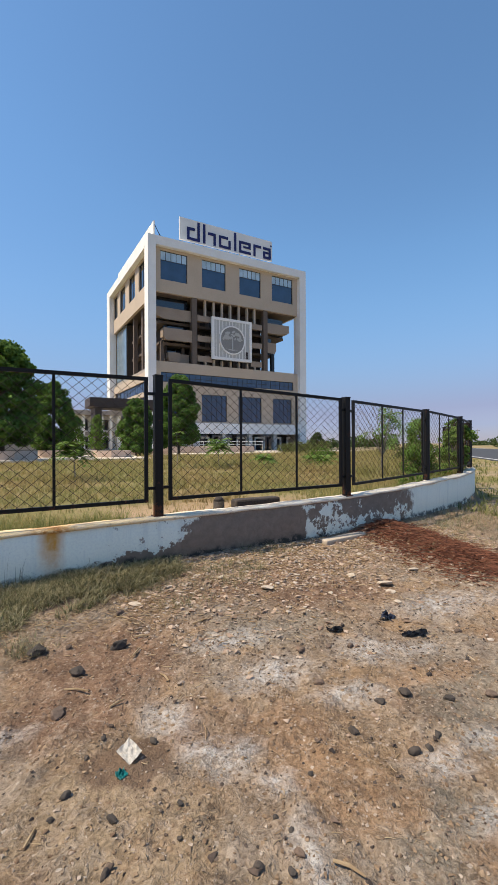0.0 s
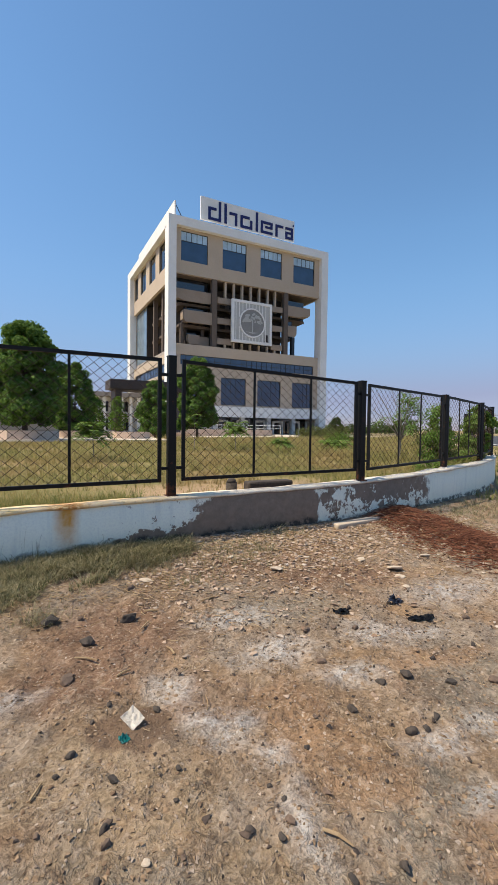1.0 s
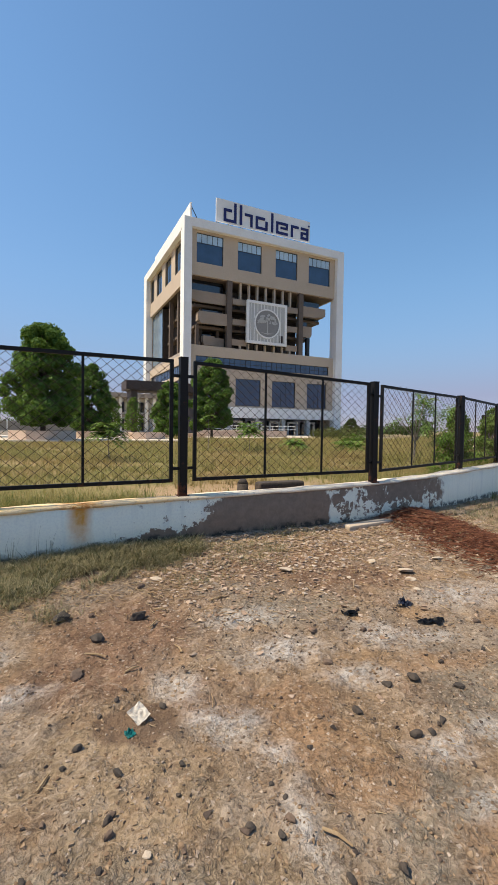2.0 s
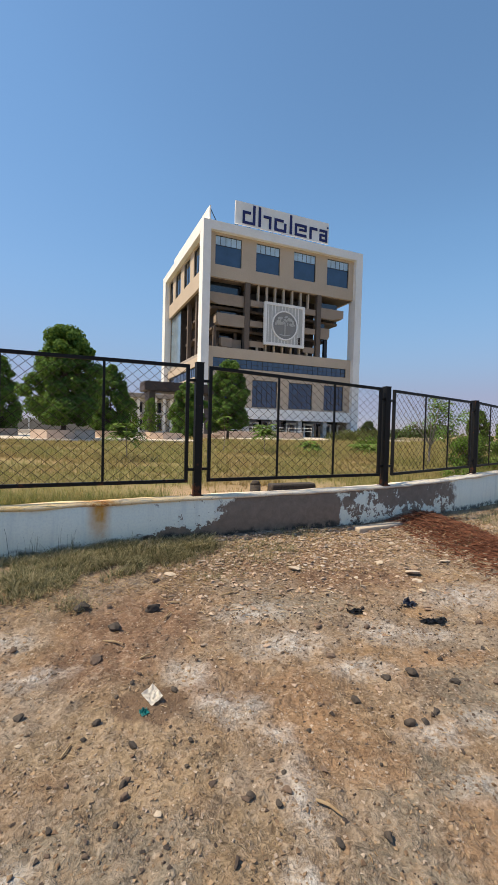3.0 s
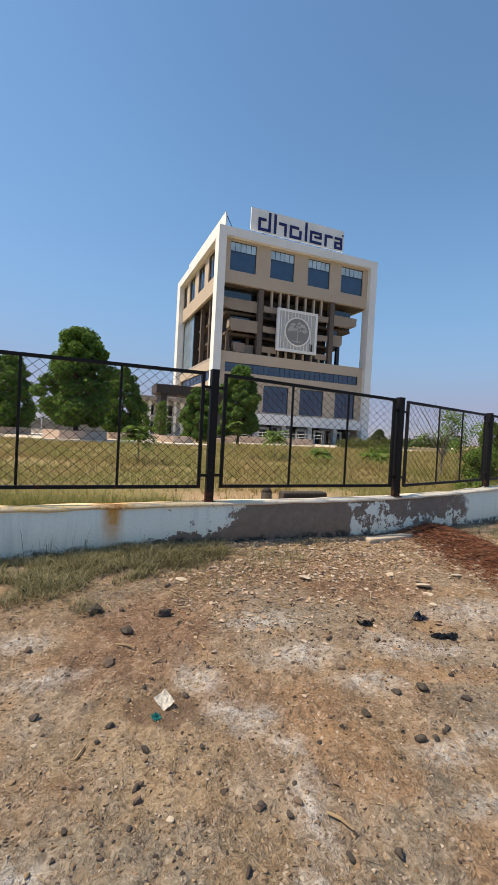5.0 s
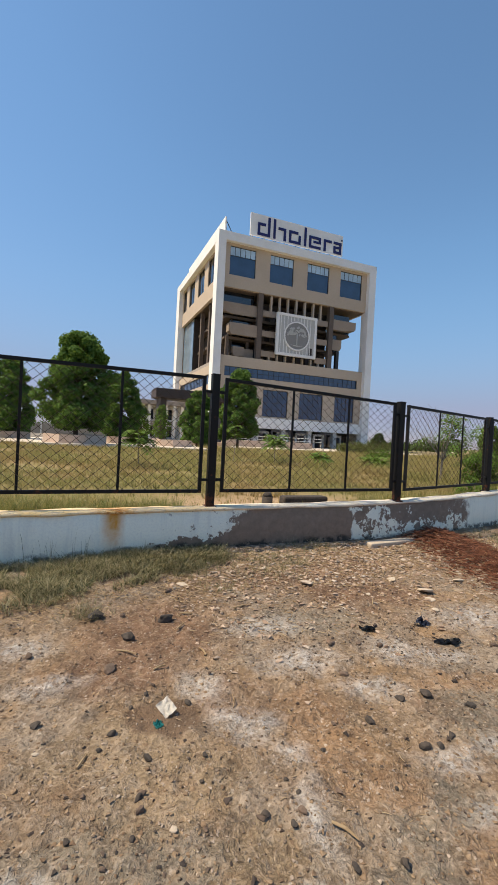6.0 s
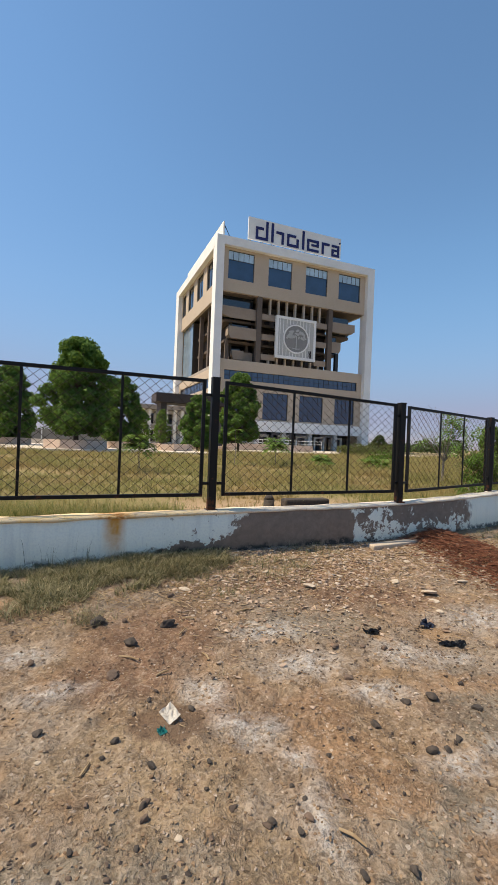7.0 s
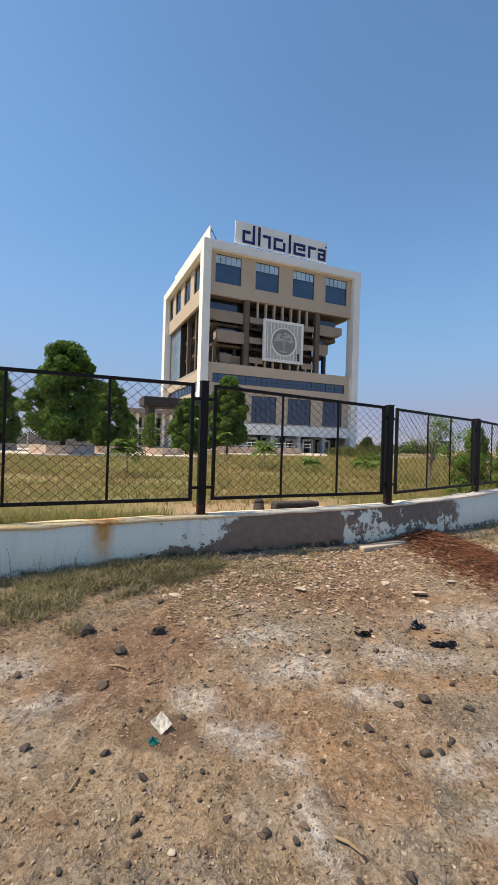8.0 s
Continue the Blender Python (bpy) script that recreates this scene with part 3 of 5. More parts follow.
MESH_W, MESH_H = 0.135, 0.118
POSTS = [(-1.95, 5.325, 2.42), (1.637, 5.325, 2.4), (4.687, 5.325, 2.285), (7.642, 6.125, 2.26), (9.62, 6.68, 2.2), (11.5, 7.64, 2.2), (13.1, 9.02, 2.2), (15.4, 11.2, 2.2), (-5.4, 5.325, 2.42), (-8.8, 5.325, 2.42)]
for p in POSTS:
    fence_post(*p)
fence_panel((-1.8, 5.325), (1.488, 5.325), 0.862, 2.34, 0.885, 2.35, (1.2, 2.275), POSTS[0], POSTS[1])
fence_panel((1.79, 5.325), (4.57, 5.325), 0.89, 2.35, 0.91, 2.25, (1.0, 1.93), POSTS[1], POSTS[2])
fence_panel((4.9, 5.39), (7.44, 6.05), 0.905, 2.24, 0.94, 2.22, (0.95, 1.75), POSTS[2], POSTS[3])
fence_panel((7.8, 6.18), (9.5, 6.64), 0.94, 2.23, 0.97, 2.17, (0.6, 1.15), POSTS[3], POSTS[4])
fence_panel((9.74, 6.75), (11.39, 7.57), 0.97, 2.16, 1.0, 2.14, (0.6, 1.15), POSTS[4], POSTS[5])
fence_panel((11.6, 7.73), (13.0, 8.93), 1.0, 2.14, 1.0, 2.14, (0.6, 1.2), POSTS[5], POSTS[6])
fence_panel((13.2, 9.11), (15.3, 11.1), 1.0, 2.14, 1.0, 2.14, (0.9, 1.8), POSTS[6], POSTS[7])
fence_panel((-5.25, 5.325), (-2.1, 5.325), 0.87, 2.34, 0.88, 2.34, (1.05, 2.1), POSTS[8], POSTS[0])
fence_panel((-8.65, 5.325), (-5.55, 5.325), 0.87, 2.34, 0.87, 2.34, (1.05, 2.1), POSTS[9], POSTS[8])

# ---- office building ----
BX0, BX1, BY0, BY1, ROOF = 18.78, 48.66, 63.42, 93.4, 33.7
FY, FX = 64.2, 19.6            # recessed facade planes
building = thing("office_building", (33.6, 78.4, 0.45), "square white-framed office block with tan cladding and blue glass", "building")


def window(u0, u1, z0, z1, plane, axis="y", cols=5, rows=(), clear_top=0.0, glass=GLASS, mullion=0.07, label=""):
    """A framed window in a recessed opening, with one pane to each light."""
    def b(bm, a0, a1, d0, d1, c0, c1):
        if axis == "y":
            box(bm, a0, a1, plane + d0, plane + d1, c0, c1)
        else:
            box(bm, plane + d0, plane + d1, a0, a1, c0, c1)
    bm = bmesh.new()
    f = 0.08
    b(bm, u0, u0 + f, 0.2, 0.34, z0, z1)
    b(bm, u1 - f, u1, 0.2, 0.34, z0, z1)
    b(bm, u0 + f, u1 - f, 0.2, 0.34, z0, z0 + f)
    b(bm, u0 + f, u1 - f, 0.2, 0.34, z1 - f, z1)
    bmesh.ops.remove_doubles(bm, verts=bm.verts[:], dist=1e-4)
    win = part("window", bm, MULLION, building, label)
    split = z1 - clear_top * (z1 - z0)
    us = [u0 + (u1 - u0) * i / cols for i in range(cols + 1)]
    bars = [(u - mullion / 2, u + mullion / 2, 0.23, 0.3, (split if clear_top else z0) + f, z1 - f) for u in us[1:-1]]
    if clear_top:
        bars.append((u0 + f, u1 - f, 0.222, 0.3, split - 0.05, split + 0.05))
    bars += [(u0 + f, u1 - f, 0.236, 0.295, z0 + r * (z1 - z0) - 0.035, z0 + r * (z1 - z0) + 0.035) for r in rows]
    for spec in bars:
        bm = bmesh.new()
        b(bm, *spec)
        part("mullion", bm, MULLION, win)
    low = bmesh.new()
    b(low, u0 + 0.03, u1 - 0.03, 0.27, 0.29, z0 + 0.03, split - 0.02)
    part("pane", low, glass, win)
    if clear_top:
        for a, c in zip(us, us[1:]):
            bm = bmesh.new()
            b(bm, a + 0.04, c - 0.04, 0.262, 0.282, split + 0.05, z1 - 0.05)
            part("pane", bm, SKYPANE, win, "upper pane painted pale for the sky seen through")
    return win


# white outer frame
part("frame_beam", boxes((BX0, BX1, BY0, FY + 0.6, 32.35, ROOF)), WHITE, building)
part("frame_beam", boxes((BX0, FX + 0.6, FY + 0.6, BY1, 32.2, ROOF)), WHITE, building)
part("frame_beam", boxes((BX1 - 1.3, BX1, FY + 0.6, BY1, 32.2, ROOF)), WHITE, building)
part("frame_pillar", boxes((BX0, BX0 + 1.24, BY0, BY0 + 1.9, 0.4, 32.35)), WHITE, building)
part("frame_pillar", boxes((BX1 - 1.4, BX1, BY0, BY0 + 1.9, 0.4, 32.35)), WHITE, building)
part("frame_pillar", boxes((BX0, BX0 + 1.3, BY1 - 2.6, BY1, 0.4, 32.2)), WHITE, building)
part("frame_pillar", boxes((BX1 - 1.4, BX1, BY1 - 2.0, BY1, 0.4, 32.2)), WHITE, building)
part("roof_slab", boxes((FX + 0.6, BX1 - 1.3, FY + 0.6, BY1, 32.3, 32.9)), CONCRETE, building)
part("plinth_beam", boxes((BX0 + 1.24, BX1 - 1.4, FY - 0.3, FY + 0.4, 3.3, 5.05)), WHITE, building)
part("plinth_beam", boxes((FX - 0.2, FX + 0.4, BY0 + 1.9, BY1 - 2.6, 3.3, 5.05)), WHITE, building)

# front: upper band with four big windows
UP = [(21.0, 25.45), (28.0, 32.35), (35.0, 39.3), (41.65, 46.2)]
bm = bmesh.new()
holed_wall(bm, FY, 0.5, BX0 + 1.24, BX1 - 1.4, 25.4, 32.35, [(a, b, 27.4, 31.95) for a, b in UP])
part("upper_wall", bm, TAN, building)
for a, b in UP:
    window(a, b, 27.4, 31.95, FY, clear_top=0.32, label="big blue window with pale upper lights")
# front: lower band, long strip window, three ground windows
LOWW = [(21.0, 25.4), (27.9, 32.5), (34.7, 39.35), (41.75, 45.9)]
bm = bmesh.new()
holed_wall(bm, FY, 0.5, BX0 + 1.24, BX1 - 1.4, 5.05, 14.6, [(21.0, 46.3, 11.4, 12.95)] + [(a, b, 5.3, 9.75) for a, b in LOWW])
part("lower_wall", bm, TAN, building)
window(21.0, 46.3, 11.4, 12.95, FY, cols=26, rows=(0.5,), mullion=0.06, label="long blue strip window")
for a, b in LOWW:
    window(a, b, 5.3, 9.75, FY, cols=5, rows=(0.27, 0.52, 0.77), label="blue window with a patterned grid")
# side: upper band with four narrow windows, lower band and strip
SIDEW = [(67.6, 71.6), (74.0, 78.2), (80.8, 85.0), (87.2, 90.4)]
bm = bmesh.new()
holed_wall(bm, FX, 0.5, BY0 + 1.9, BY1 - 2.6, 24.6, 32.2, [(a, b, 27.3, 31.8) for a, b in SIDEW], "x")
part("upper_wall", bm, TAN, building)
for a, b in SIDEW:
    window(a, b, 27.3, 31.8, FX, "x", cols=2, glass=DARKGLASS)
bm = bmesh.new()
holed_wall(bm, FX, 0.5, BY0 + 1.9, BY1 - 2.6, 5.05, 13.4, [(67.0, 89.5, 10.2, 11.9)] + [(a, b, 5.3, 9.4) for a, b in SIDEW], "x")
part("lower_wall", bm, TAN, building)
window(67.0, 89.5, 10.2, 11.9, FX, "x", cols=20)
for a, b in SIDEW:
    window(a, b, 5.3, 9.4, FX, "x", cols=3)
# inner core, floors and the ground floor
# core and side room coloured as dark as the shade inside
part("core", boxes((24.5, 39.6, 69.5, 90.0, 0.4, 32.3)), SHADEFILL, building)
part("side_room", boxes((20.4, 24.5, 82.5, 90.6, 13.4, 24.6)), SHADEFILL, building)
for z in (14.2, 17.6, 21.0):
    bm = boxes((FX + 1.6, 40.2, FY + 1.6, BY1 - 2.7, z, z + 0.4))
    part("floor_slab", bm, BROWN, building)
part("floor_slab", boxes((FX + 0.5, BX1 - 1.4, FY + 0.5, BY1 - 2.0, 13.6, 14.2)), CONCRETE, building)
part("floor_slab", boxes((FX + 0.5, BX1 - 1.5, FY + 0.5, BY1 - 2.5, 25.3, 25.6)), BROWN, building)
for x0, x1, z0, z1 in ((FX + 0.5, 40.0, 0.4, 32.3), (40.0, BX1 - 1.5, 0.4, 13.6), (40.0, BX1 - 1.5, 25.3, 32.3)):
    part("back_wall", boxes((x0, x1, BY1 - 2.5, BY1 - 2.2, z0, z1)), TAN, building)
for z0, z1 in ((25.3, 32.2), (0.4, 13.6)):
    part("end_wall", boxes((BX1 - 1.5, BX1 - 1.1, FY + 0.6, BY1 - 2.0, z0, z1)), TAN, building)
part("ground_floor_glazing", boxes((20.4, 47.0, 67.5, 67.6, 0.45, 3.3)), DARKGLASS, building)
part("ground_floor_wall", boxes((20.4, 20.8, 67.6, 90.5, 0.45, 3.3)), WHITE, building)
for x in (20.9, 24.6, 28.2, 32.0, 35.6, 39.3, 43.0, 46.5):
    part("door_surround", boxes((x, x + 0.28, 66.6, 66.9, 0.45, 2.9), (x + 1.9, x + 2.18, 66.6, 66.9, 0.45, 2.9), (x + 0.28, x + 1.9, 66.6, 66.9, 2.55, 2.9)), WHITE, building)
# dark backing walls added to give the deep shade behind the balconies
part("inner_wall", boxes((26.9, 41.0, 67.2, 67.5, 14.2, 24.7)), SHADEFILL, building)
part("inner_wall", boxes((22.4, 22.7, 66.3, 82.4, 13.6, 24.6)), SHADEFILL, building)
# side curtain wall and columns in the open storeys
part("curtain_wall", boxes((20.2, 20.3, 82.6, 90.6, 13.4, 24.6)), CURTAIN, building, "pale blue glass curtain wall")
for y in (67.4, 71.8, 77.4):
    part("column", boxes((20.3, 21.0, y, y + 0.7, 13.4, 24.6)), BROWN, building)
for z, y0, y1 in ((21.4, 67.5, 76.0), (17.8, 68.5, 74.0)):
    part("balcony_parapet", boxes((21.2, 21.5, y0, y1, z - 0.5, z + 1.2)), SHADETAN, building)

# balconies of the three open storeys, front, in the shade-darkened tan
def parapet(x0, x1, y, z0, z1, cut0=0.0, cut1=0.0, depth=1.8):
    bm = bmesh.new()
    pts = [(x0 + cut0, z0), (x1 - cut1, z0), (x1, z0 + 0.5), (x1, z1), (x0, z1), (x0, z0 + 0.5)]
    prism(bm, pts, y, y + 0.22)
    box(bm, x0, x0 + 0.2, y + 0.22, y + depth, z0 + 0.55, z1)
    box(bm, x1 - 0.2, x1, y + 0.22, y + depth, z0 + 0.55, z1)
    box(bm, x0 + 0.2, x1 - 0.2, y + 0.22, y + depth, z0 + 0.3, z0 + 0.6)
    part("balcony_parapet", bm, SHADETAN, building)


parapet(20.2, 26.3, FY + 0.7, 21.5, 23.3, 1.6)
parapet(21.6, 26.3, FY + 0.2, 18.1, 20.0, 0.3, 0.0)
parapet(22.6, 24.55, FY + 1.1, 14.9, 16.4, 0.2)
parapet(24.6, 26.3, FY + 1.5, 14.9, 16.3)
parapet(40.8, 45.5, FY + 0.2, 21.5, 23.3, 0.0, 2.2)
parapet(40.8, 42.9, FY + 0.6, 18.0, 19.9, 0.0, 0.3)
for z in (21.8, 18.5, 15.2):
    parapet(27.3, 29.9, FY + 0.3, z, z + 0.95)
    parapet(37.4, 39.7, FY + 0.3, z, z + 0.95)
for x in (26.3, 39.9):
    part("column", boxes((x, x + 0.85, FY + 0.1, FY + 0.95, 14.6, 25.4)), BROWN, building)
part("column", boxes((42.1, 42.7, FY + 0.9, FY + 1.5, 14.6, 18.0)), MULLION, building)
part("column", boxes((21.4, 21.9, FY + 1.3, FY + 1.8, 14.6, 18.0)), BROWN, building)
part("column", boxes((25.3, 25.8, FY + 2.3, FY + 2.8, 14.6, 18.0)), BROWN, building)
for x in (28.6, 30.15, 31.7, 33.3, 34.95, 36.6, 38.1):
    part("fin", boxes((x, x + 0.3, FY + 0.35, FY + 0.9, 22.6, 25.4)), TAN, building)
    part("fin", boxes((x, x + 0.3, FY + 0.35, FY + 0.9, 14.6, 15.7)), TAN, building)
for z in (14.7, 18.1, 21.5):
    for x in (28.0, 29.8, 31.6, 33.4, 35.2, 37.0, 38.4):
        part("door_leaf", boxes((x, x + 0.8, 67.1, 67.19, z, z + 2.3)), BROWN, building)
part("glazing", boxes((20.6, 26.2, FY + 1.9, FY + 2.0, 21.4, 25.3)), DARKGLASS, building)
part("glazing", boxes((22.2, 26.2, FY + 2.2, FY + 2.3, 18.0, 21.0)), DARKGLASS, building)
part("glazing", boxes((23.2, 26.2, FY + 3.6, FY + 3.7, 14.7, 17.6)), DARKGLASS, building)
part("glazing", boxes((40.8, 45.2, FY + 1.9, FY + 2.0, 21.4, 24.7)), DARKGLASS, building)
part("glazing", boxes((40.8, 42.7, FY + 2.0, FY + 2.1, 18.0, 21.0)), DARKGLASS, building)
# balcony sides carry the same painted-in shade
for x, d, z0, z1 in ((45.2, 7.0, 21.4, 24.7), (42.7, 5.0, 18.0, 21.0)):
    part("balcony_side", boxes((x, x + 0.15, FY + 2.1, FY + d, z0, z1)), SHADEFILL, building)
    part("floor_slab", boxes((40.2, x + 0.2, FY + 2.0, FY + d, z0 - 0.4, z0)), BROWN, building)

# the emblem panel
ex0, ex1, ez0, ez1 = 29.42, 36.95, 15.65, 22.6
ecx, ecz, er = 33.2, 19.05, 2.42
board = part("emblem_board", boxes((ex0 + 0.4, ex1 - 0.4, 63.52, 63.9, ez0 + 0.4, ez1 - 0.4)), GREYPANEL, building, "grey slatted board")
part("board_frame", boxes((ex0, ex0 + 0.42, 63.4, 63.9, ez0, ez1), (ex1 - 0.42, ex1, 63.4, 63.9, ez0, ez1), (ex0 + 0.42, ex1 - 0.42, 63.4, 63.9, ez0, ez0 + 0.42), (ex0 + 0.42, ex1 - 0.42, 63.4, 63.9, ez1 - 0.42, ez1)), WHITE, board)
x = ex0 + 0.75
while x < ex1 - 0.6:
    dz = math.sqrt(max(0, (er + 0.1) ** 2 - (x - ecx) ** 2)) if abs(x - ecx) < er + 0.1 else 0
    for c0, c1 in ((ecz + dz, ez1 - 0.42), (ez0 + 0.42, ecz - dz)) if dz else ((ez0 + 0.42, ez1 - 0.42),):
        part("slat", boxes((x - 0.05, x + 0.05, 63.46, 63.52, c0, c1)), WHITE, board)
    x += 0.62
bm = bmesh.new()
ring_o = [(ecx + er * math.cos(a), ecz + er * math.sin(a)) for a in np.linspace(0, 2 * math.pi, 49)[:-1]]
ring_i = [(ecx + (er - 0.22) * math.cos(a), ecz + (er - 0.22) * math.sin(a)) for a in np.linspace(0, 2 * math.pi, 49)[:-1]]
for i in range(48):
    j = (i + 1) % 48
    prism(bm, [ring_o[i], ring_o[j], ring_i[j], ring_i[i]], 63.36, 63.52)
part("ring", bm, WHITE, board)
bm = bmesh.new()
prism(bm, ring_i, 63.44, 63.52)
part("disc", bm, EMBLEM, board, "grey round emblem plate")
# plain relief in the disc: a stem, a spread of blobs and a curved foot
bm = bmesh.new()
box(bm, ecx - 0.09, ecx + 0.09, 63.34, 63.44, ecz - 1.5, ecz + 0.5)
rng = random.Random(5)
for i in range(60):
    a, r = rng.uniform(-0.15, math.pi + 0.15), 1.75 * math.sqrt(rng.uniform(0.03, 1))
    cx_, cz_ = ecx + r * math.cos(a), ecz + 0.2 + 0.75 * r * math.sin(a)
    s = rng.uniform(0.12, 0.26)
    prism(bm, [(cx_ + s * math.cos(k * 1.05), cz_ + s * 0.8 * math.sin(k * 1.05)) for k in range(6)], 63.43 - 0.0014 * i, 63.44)
prism(bm, [(ecx - 1.2, ecz - 1.5), (ecx, ecz - 1.75), (ecx + 1.2, ecz - 1.5), (ecx, ecz - 1.55)], 63.41, 63.44)
part("relief", bm, GREYPANEL, board, "pale relief of a spreading tree")
# a plate in the shade colour stands in for a gap
part("opening", boxes((ex1 - 1.35, ex1 - 0.75, 63.47, 63.51, ez0 + 0.5, ez0 + 1.7)), SHADEFILL, board, "shade-dark plate standing in for a gap in the slats")

# roof signs
SIGN_Y = 64.42
sign = thing("roof_sign", (33, SIGN_Y, ROOF), "long white roof sign with navy block letters on steel stays", "sign", "roof signs")
panel = part("sign_board", boxes((24.25, 41.85, SIGN_Y, SIGN_Y + 0.25, 34.5, 38.1)), WHITE, sign)
for x in np.arange(24.8, 41.6, 2.1):
    bm = bmesh.new()
    tube(bm, (x, SIGN_Y + 0.35, ROOF - 0.6), (x, SIGN_Y + 0.35, 37.5), 0.07, 0.07, 6)
    tube(bm, (x, SIGN_Y + 2.2, ROOF - 0.6), (x, SIGN_Y + 0.35, 36.8), 0.06, 0.06, 6)
    part("stay", bm, MULLION, sign)
LB, XH, AH, ST = 34.72, 36.75, 37.85, 0.42


def letter(*strokes):
    bm = boxes(*[(a, b, SIGN_Y - 0.12, SIGN_Y - 0.004, c, d) for a, b, c, d in strokes])
    part("letter", bm, NAVY, panel)


letter((25.5, 25.92, LB, XH), (25.92, 27.3, LB, LB + ST), (25.92, 26.9, XH - ST, XH), (27.3, 27.72, LB, AH))
letter((28.3, 28.72, LB, AH), (29.2, 30.2, XH - ST, XH), (30.2, 30.62, LB, XH))
letter((31.2, 31.62, LB, XH), (31.62, 33.0, LB, LB + ST), (31.62, 32.9, XH - ST, XH), (33.0, 33.42, LB, XH - 0.55))
letter((34.08, 34.5, LB, AH))
letter((35.05, 35.47, LB, XH), (35.47, 37.35, LB, LB + ST), (35.47, 37.35, XH - ST, XH), (36.93, 37.35, XH - 1.1, XH - ST), (35.9, 36.93, XH - 1.1, XH - 0.75))
letter((37.95, 38.37, LB, XH), (38.37, 39.5, XH - ST, XH))
letter((39.95, 41.1, XH - ST, XH), (41.1, 41.52, LB, XH), (39.95, 41.1, LB, LB + ST), (39.95, 40.37, LB + ST, LB + 1.25), (40.37, 41.1, LB + 0.9, LB + 1.25))
bm = bmesh.new()
prism(bm, [(41.6 + 0.16 * math.cos(a), 37.25 + 0.16 * math.sin(a)) for a in np.linspace(0, 2 * math.pi, 13)[:-1]], SIGN_Y - 0.1, SIGN_Y - 0.004)
part("letter", bm, NAVY, panel)
side = thing("roof_sign", (20.1, 73, ROOF), "white roof sign along the side parapet, seen nearly edge-on", "sign", "roof signs")
part("sign_board", boxes((20.0, 20.22, 64.5, 88.5, 34.2, 36.4)), WHITE, side)
for y in np.arange(64.9, 84, 3.1):
    bm = bmesh.new()
    tube(bm, (20.3, y, ROOF - 0.6), (20.3, y, 36.2), 0.07, 0.07, 6)
    tube(bm, (22.0, y, ROOF - 0.6), (20.3, y, 36.0), 0.06, 0.06, 6)
    part("stay", bm, MULLION, side)

# ---- round the building: plaza, low walls, portal, annex ----
tagged(mesh_object("plaza", boxes((-40, 9.2, 31.0, 44.0, 0.2, 0.58), (-40, 47, 44.0, 63.0, 0.2, 0.5)), PALESTONE), "pale dusty paved forecourt of the office block", "paving", kind="structure")
bm = boxes((-40, 9.6, 30.6, 31.0, 0.2, 0.62))
tagged(mesh_object("kerb", soften(bm, 0.03), PALESTONE), "pale stone kerb along the lawn", "kerb", kind="structure")
bm = boxes((9.2, 9.6, 31.0, 44.0, 0.2, 0.62))
tagged(mesh_object("kerb", soften(bm, 0.03), PALESTONE), "pale stone kerb returning to the forecourt", "kerb", kind="structure")
bm = boxes((16.6, 29.4, 50.0, 50.5, 0.2, 1.3))
tagged(mesh_object("garden_wall", soften(bm, 0.03), PINKSTONE), "low pink sandstone garden wall by the lawn", "garden wall", kind="structure")
bm = boxes((3.5, 16.0, 45.0, 45.4, 0.2, 0.95))
tagged(mesh_object("garden_wall", soften(bm, 0.03), PINKSTONE), "low pink sandstone wall edging the forecourt", "garden wall", kind="structure")
for i, z in enumerate((0.62, 0.78, 0.94)):
    tagged(mesh_object("step", soften(boxes((-14, 14.5, 52.0 + i * 0.5, 52.5 + i * 0.5, 0.3, z)), 0.015), PALESTONE), "pale stone step of the forecourt", "step", group="forecourt steps", kind="structure")

PORTALBROWN = surface("dark_portal_cladding", (0.055, 0.04, 0.034), 0.12, 4, 0.5, 0.6, bump=0.05)
portal = thing("entrance_portal", (8.5, 54.5, 0.5), "dark brown entrance portal before the office block", "portal")
for x in (9.25, 17.2):
    part("pillar", boxes((x, x + 0.75, 53.0, 56.0, 0.5, 6.1)), PORTALBROWN, portal)
part("beam", boxes((8.6, 18.15, 52.6, 56.4, 6.1, 7.2)), PORTALBROWN, portal)
part("soffit", boxes((9.1, 17.1, 52.75, 56.25, 5.98, 6.09)), SHADEFILL, portal)

annex = thing("annex_building", (13.5, 84, 0.45), "pale low annex with columns beside the office block", "building")
part("roof", boxes((8.6, 18.7, 79.0, 90.0, 6.9, 7.7)), CONCRETE, annex)
for x in (9.3, 10.5, 11.7, 13.2, 14.8, 16.4, 17.8):
    part("column", boxes((x, x + 0.5, 79.6, 80.1, 0.45, 6.9)), WHITE, annex)
part("floor_band", boxes((9.0, 18.5, 79.9, 80.5, 3.3, 3.9)), CONCRETE, annex)
part("wall", boxes((9.0, 18.5, 82.0, 82.3, 0.45, 6.9)), WHITE, annex)
for x in (9.6, 12.0, 13.9, 15.6):
    part("window", boxes((x, x + 1.0, 81.9, 81.99, 0.9, 3.0)), DARKGLASS, annex)
    part("window", boxes((x, x + 1.0, 81.9, 81.99, 4.3, 6.2)), DARKGLASS, annex)
for y in np.arange(66.5, 90, 3.9):
    part("column", boxes((19.0, 19.6, y, y + 0.6, 0.45, 3.3)), WHITE, building)
for x in np.arange(21.5, 47, 5.1):
    part("column", boxes((x, x + 0.7, 64.3, 65.0, 0.45, 3.3)), GREYPANEL, building)

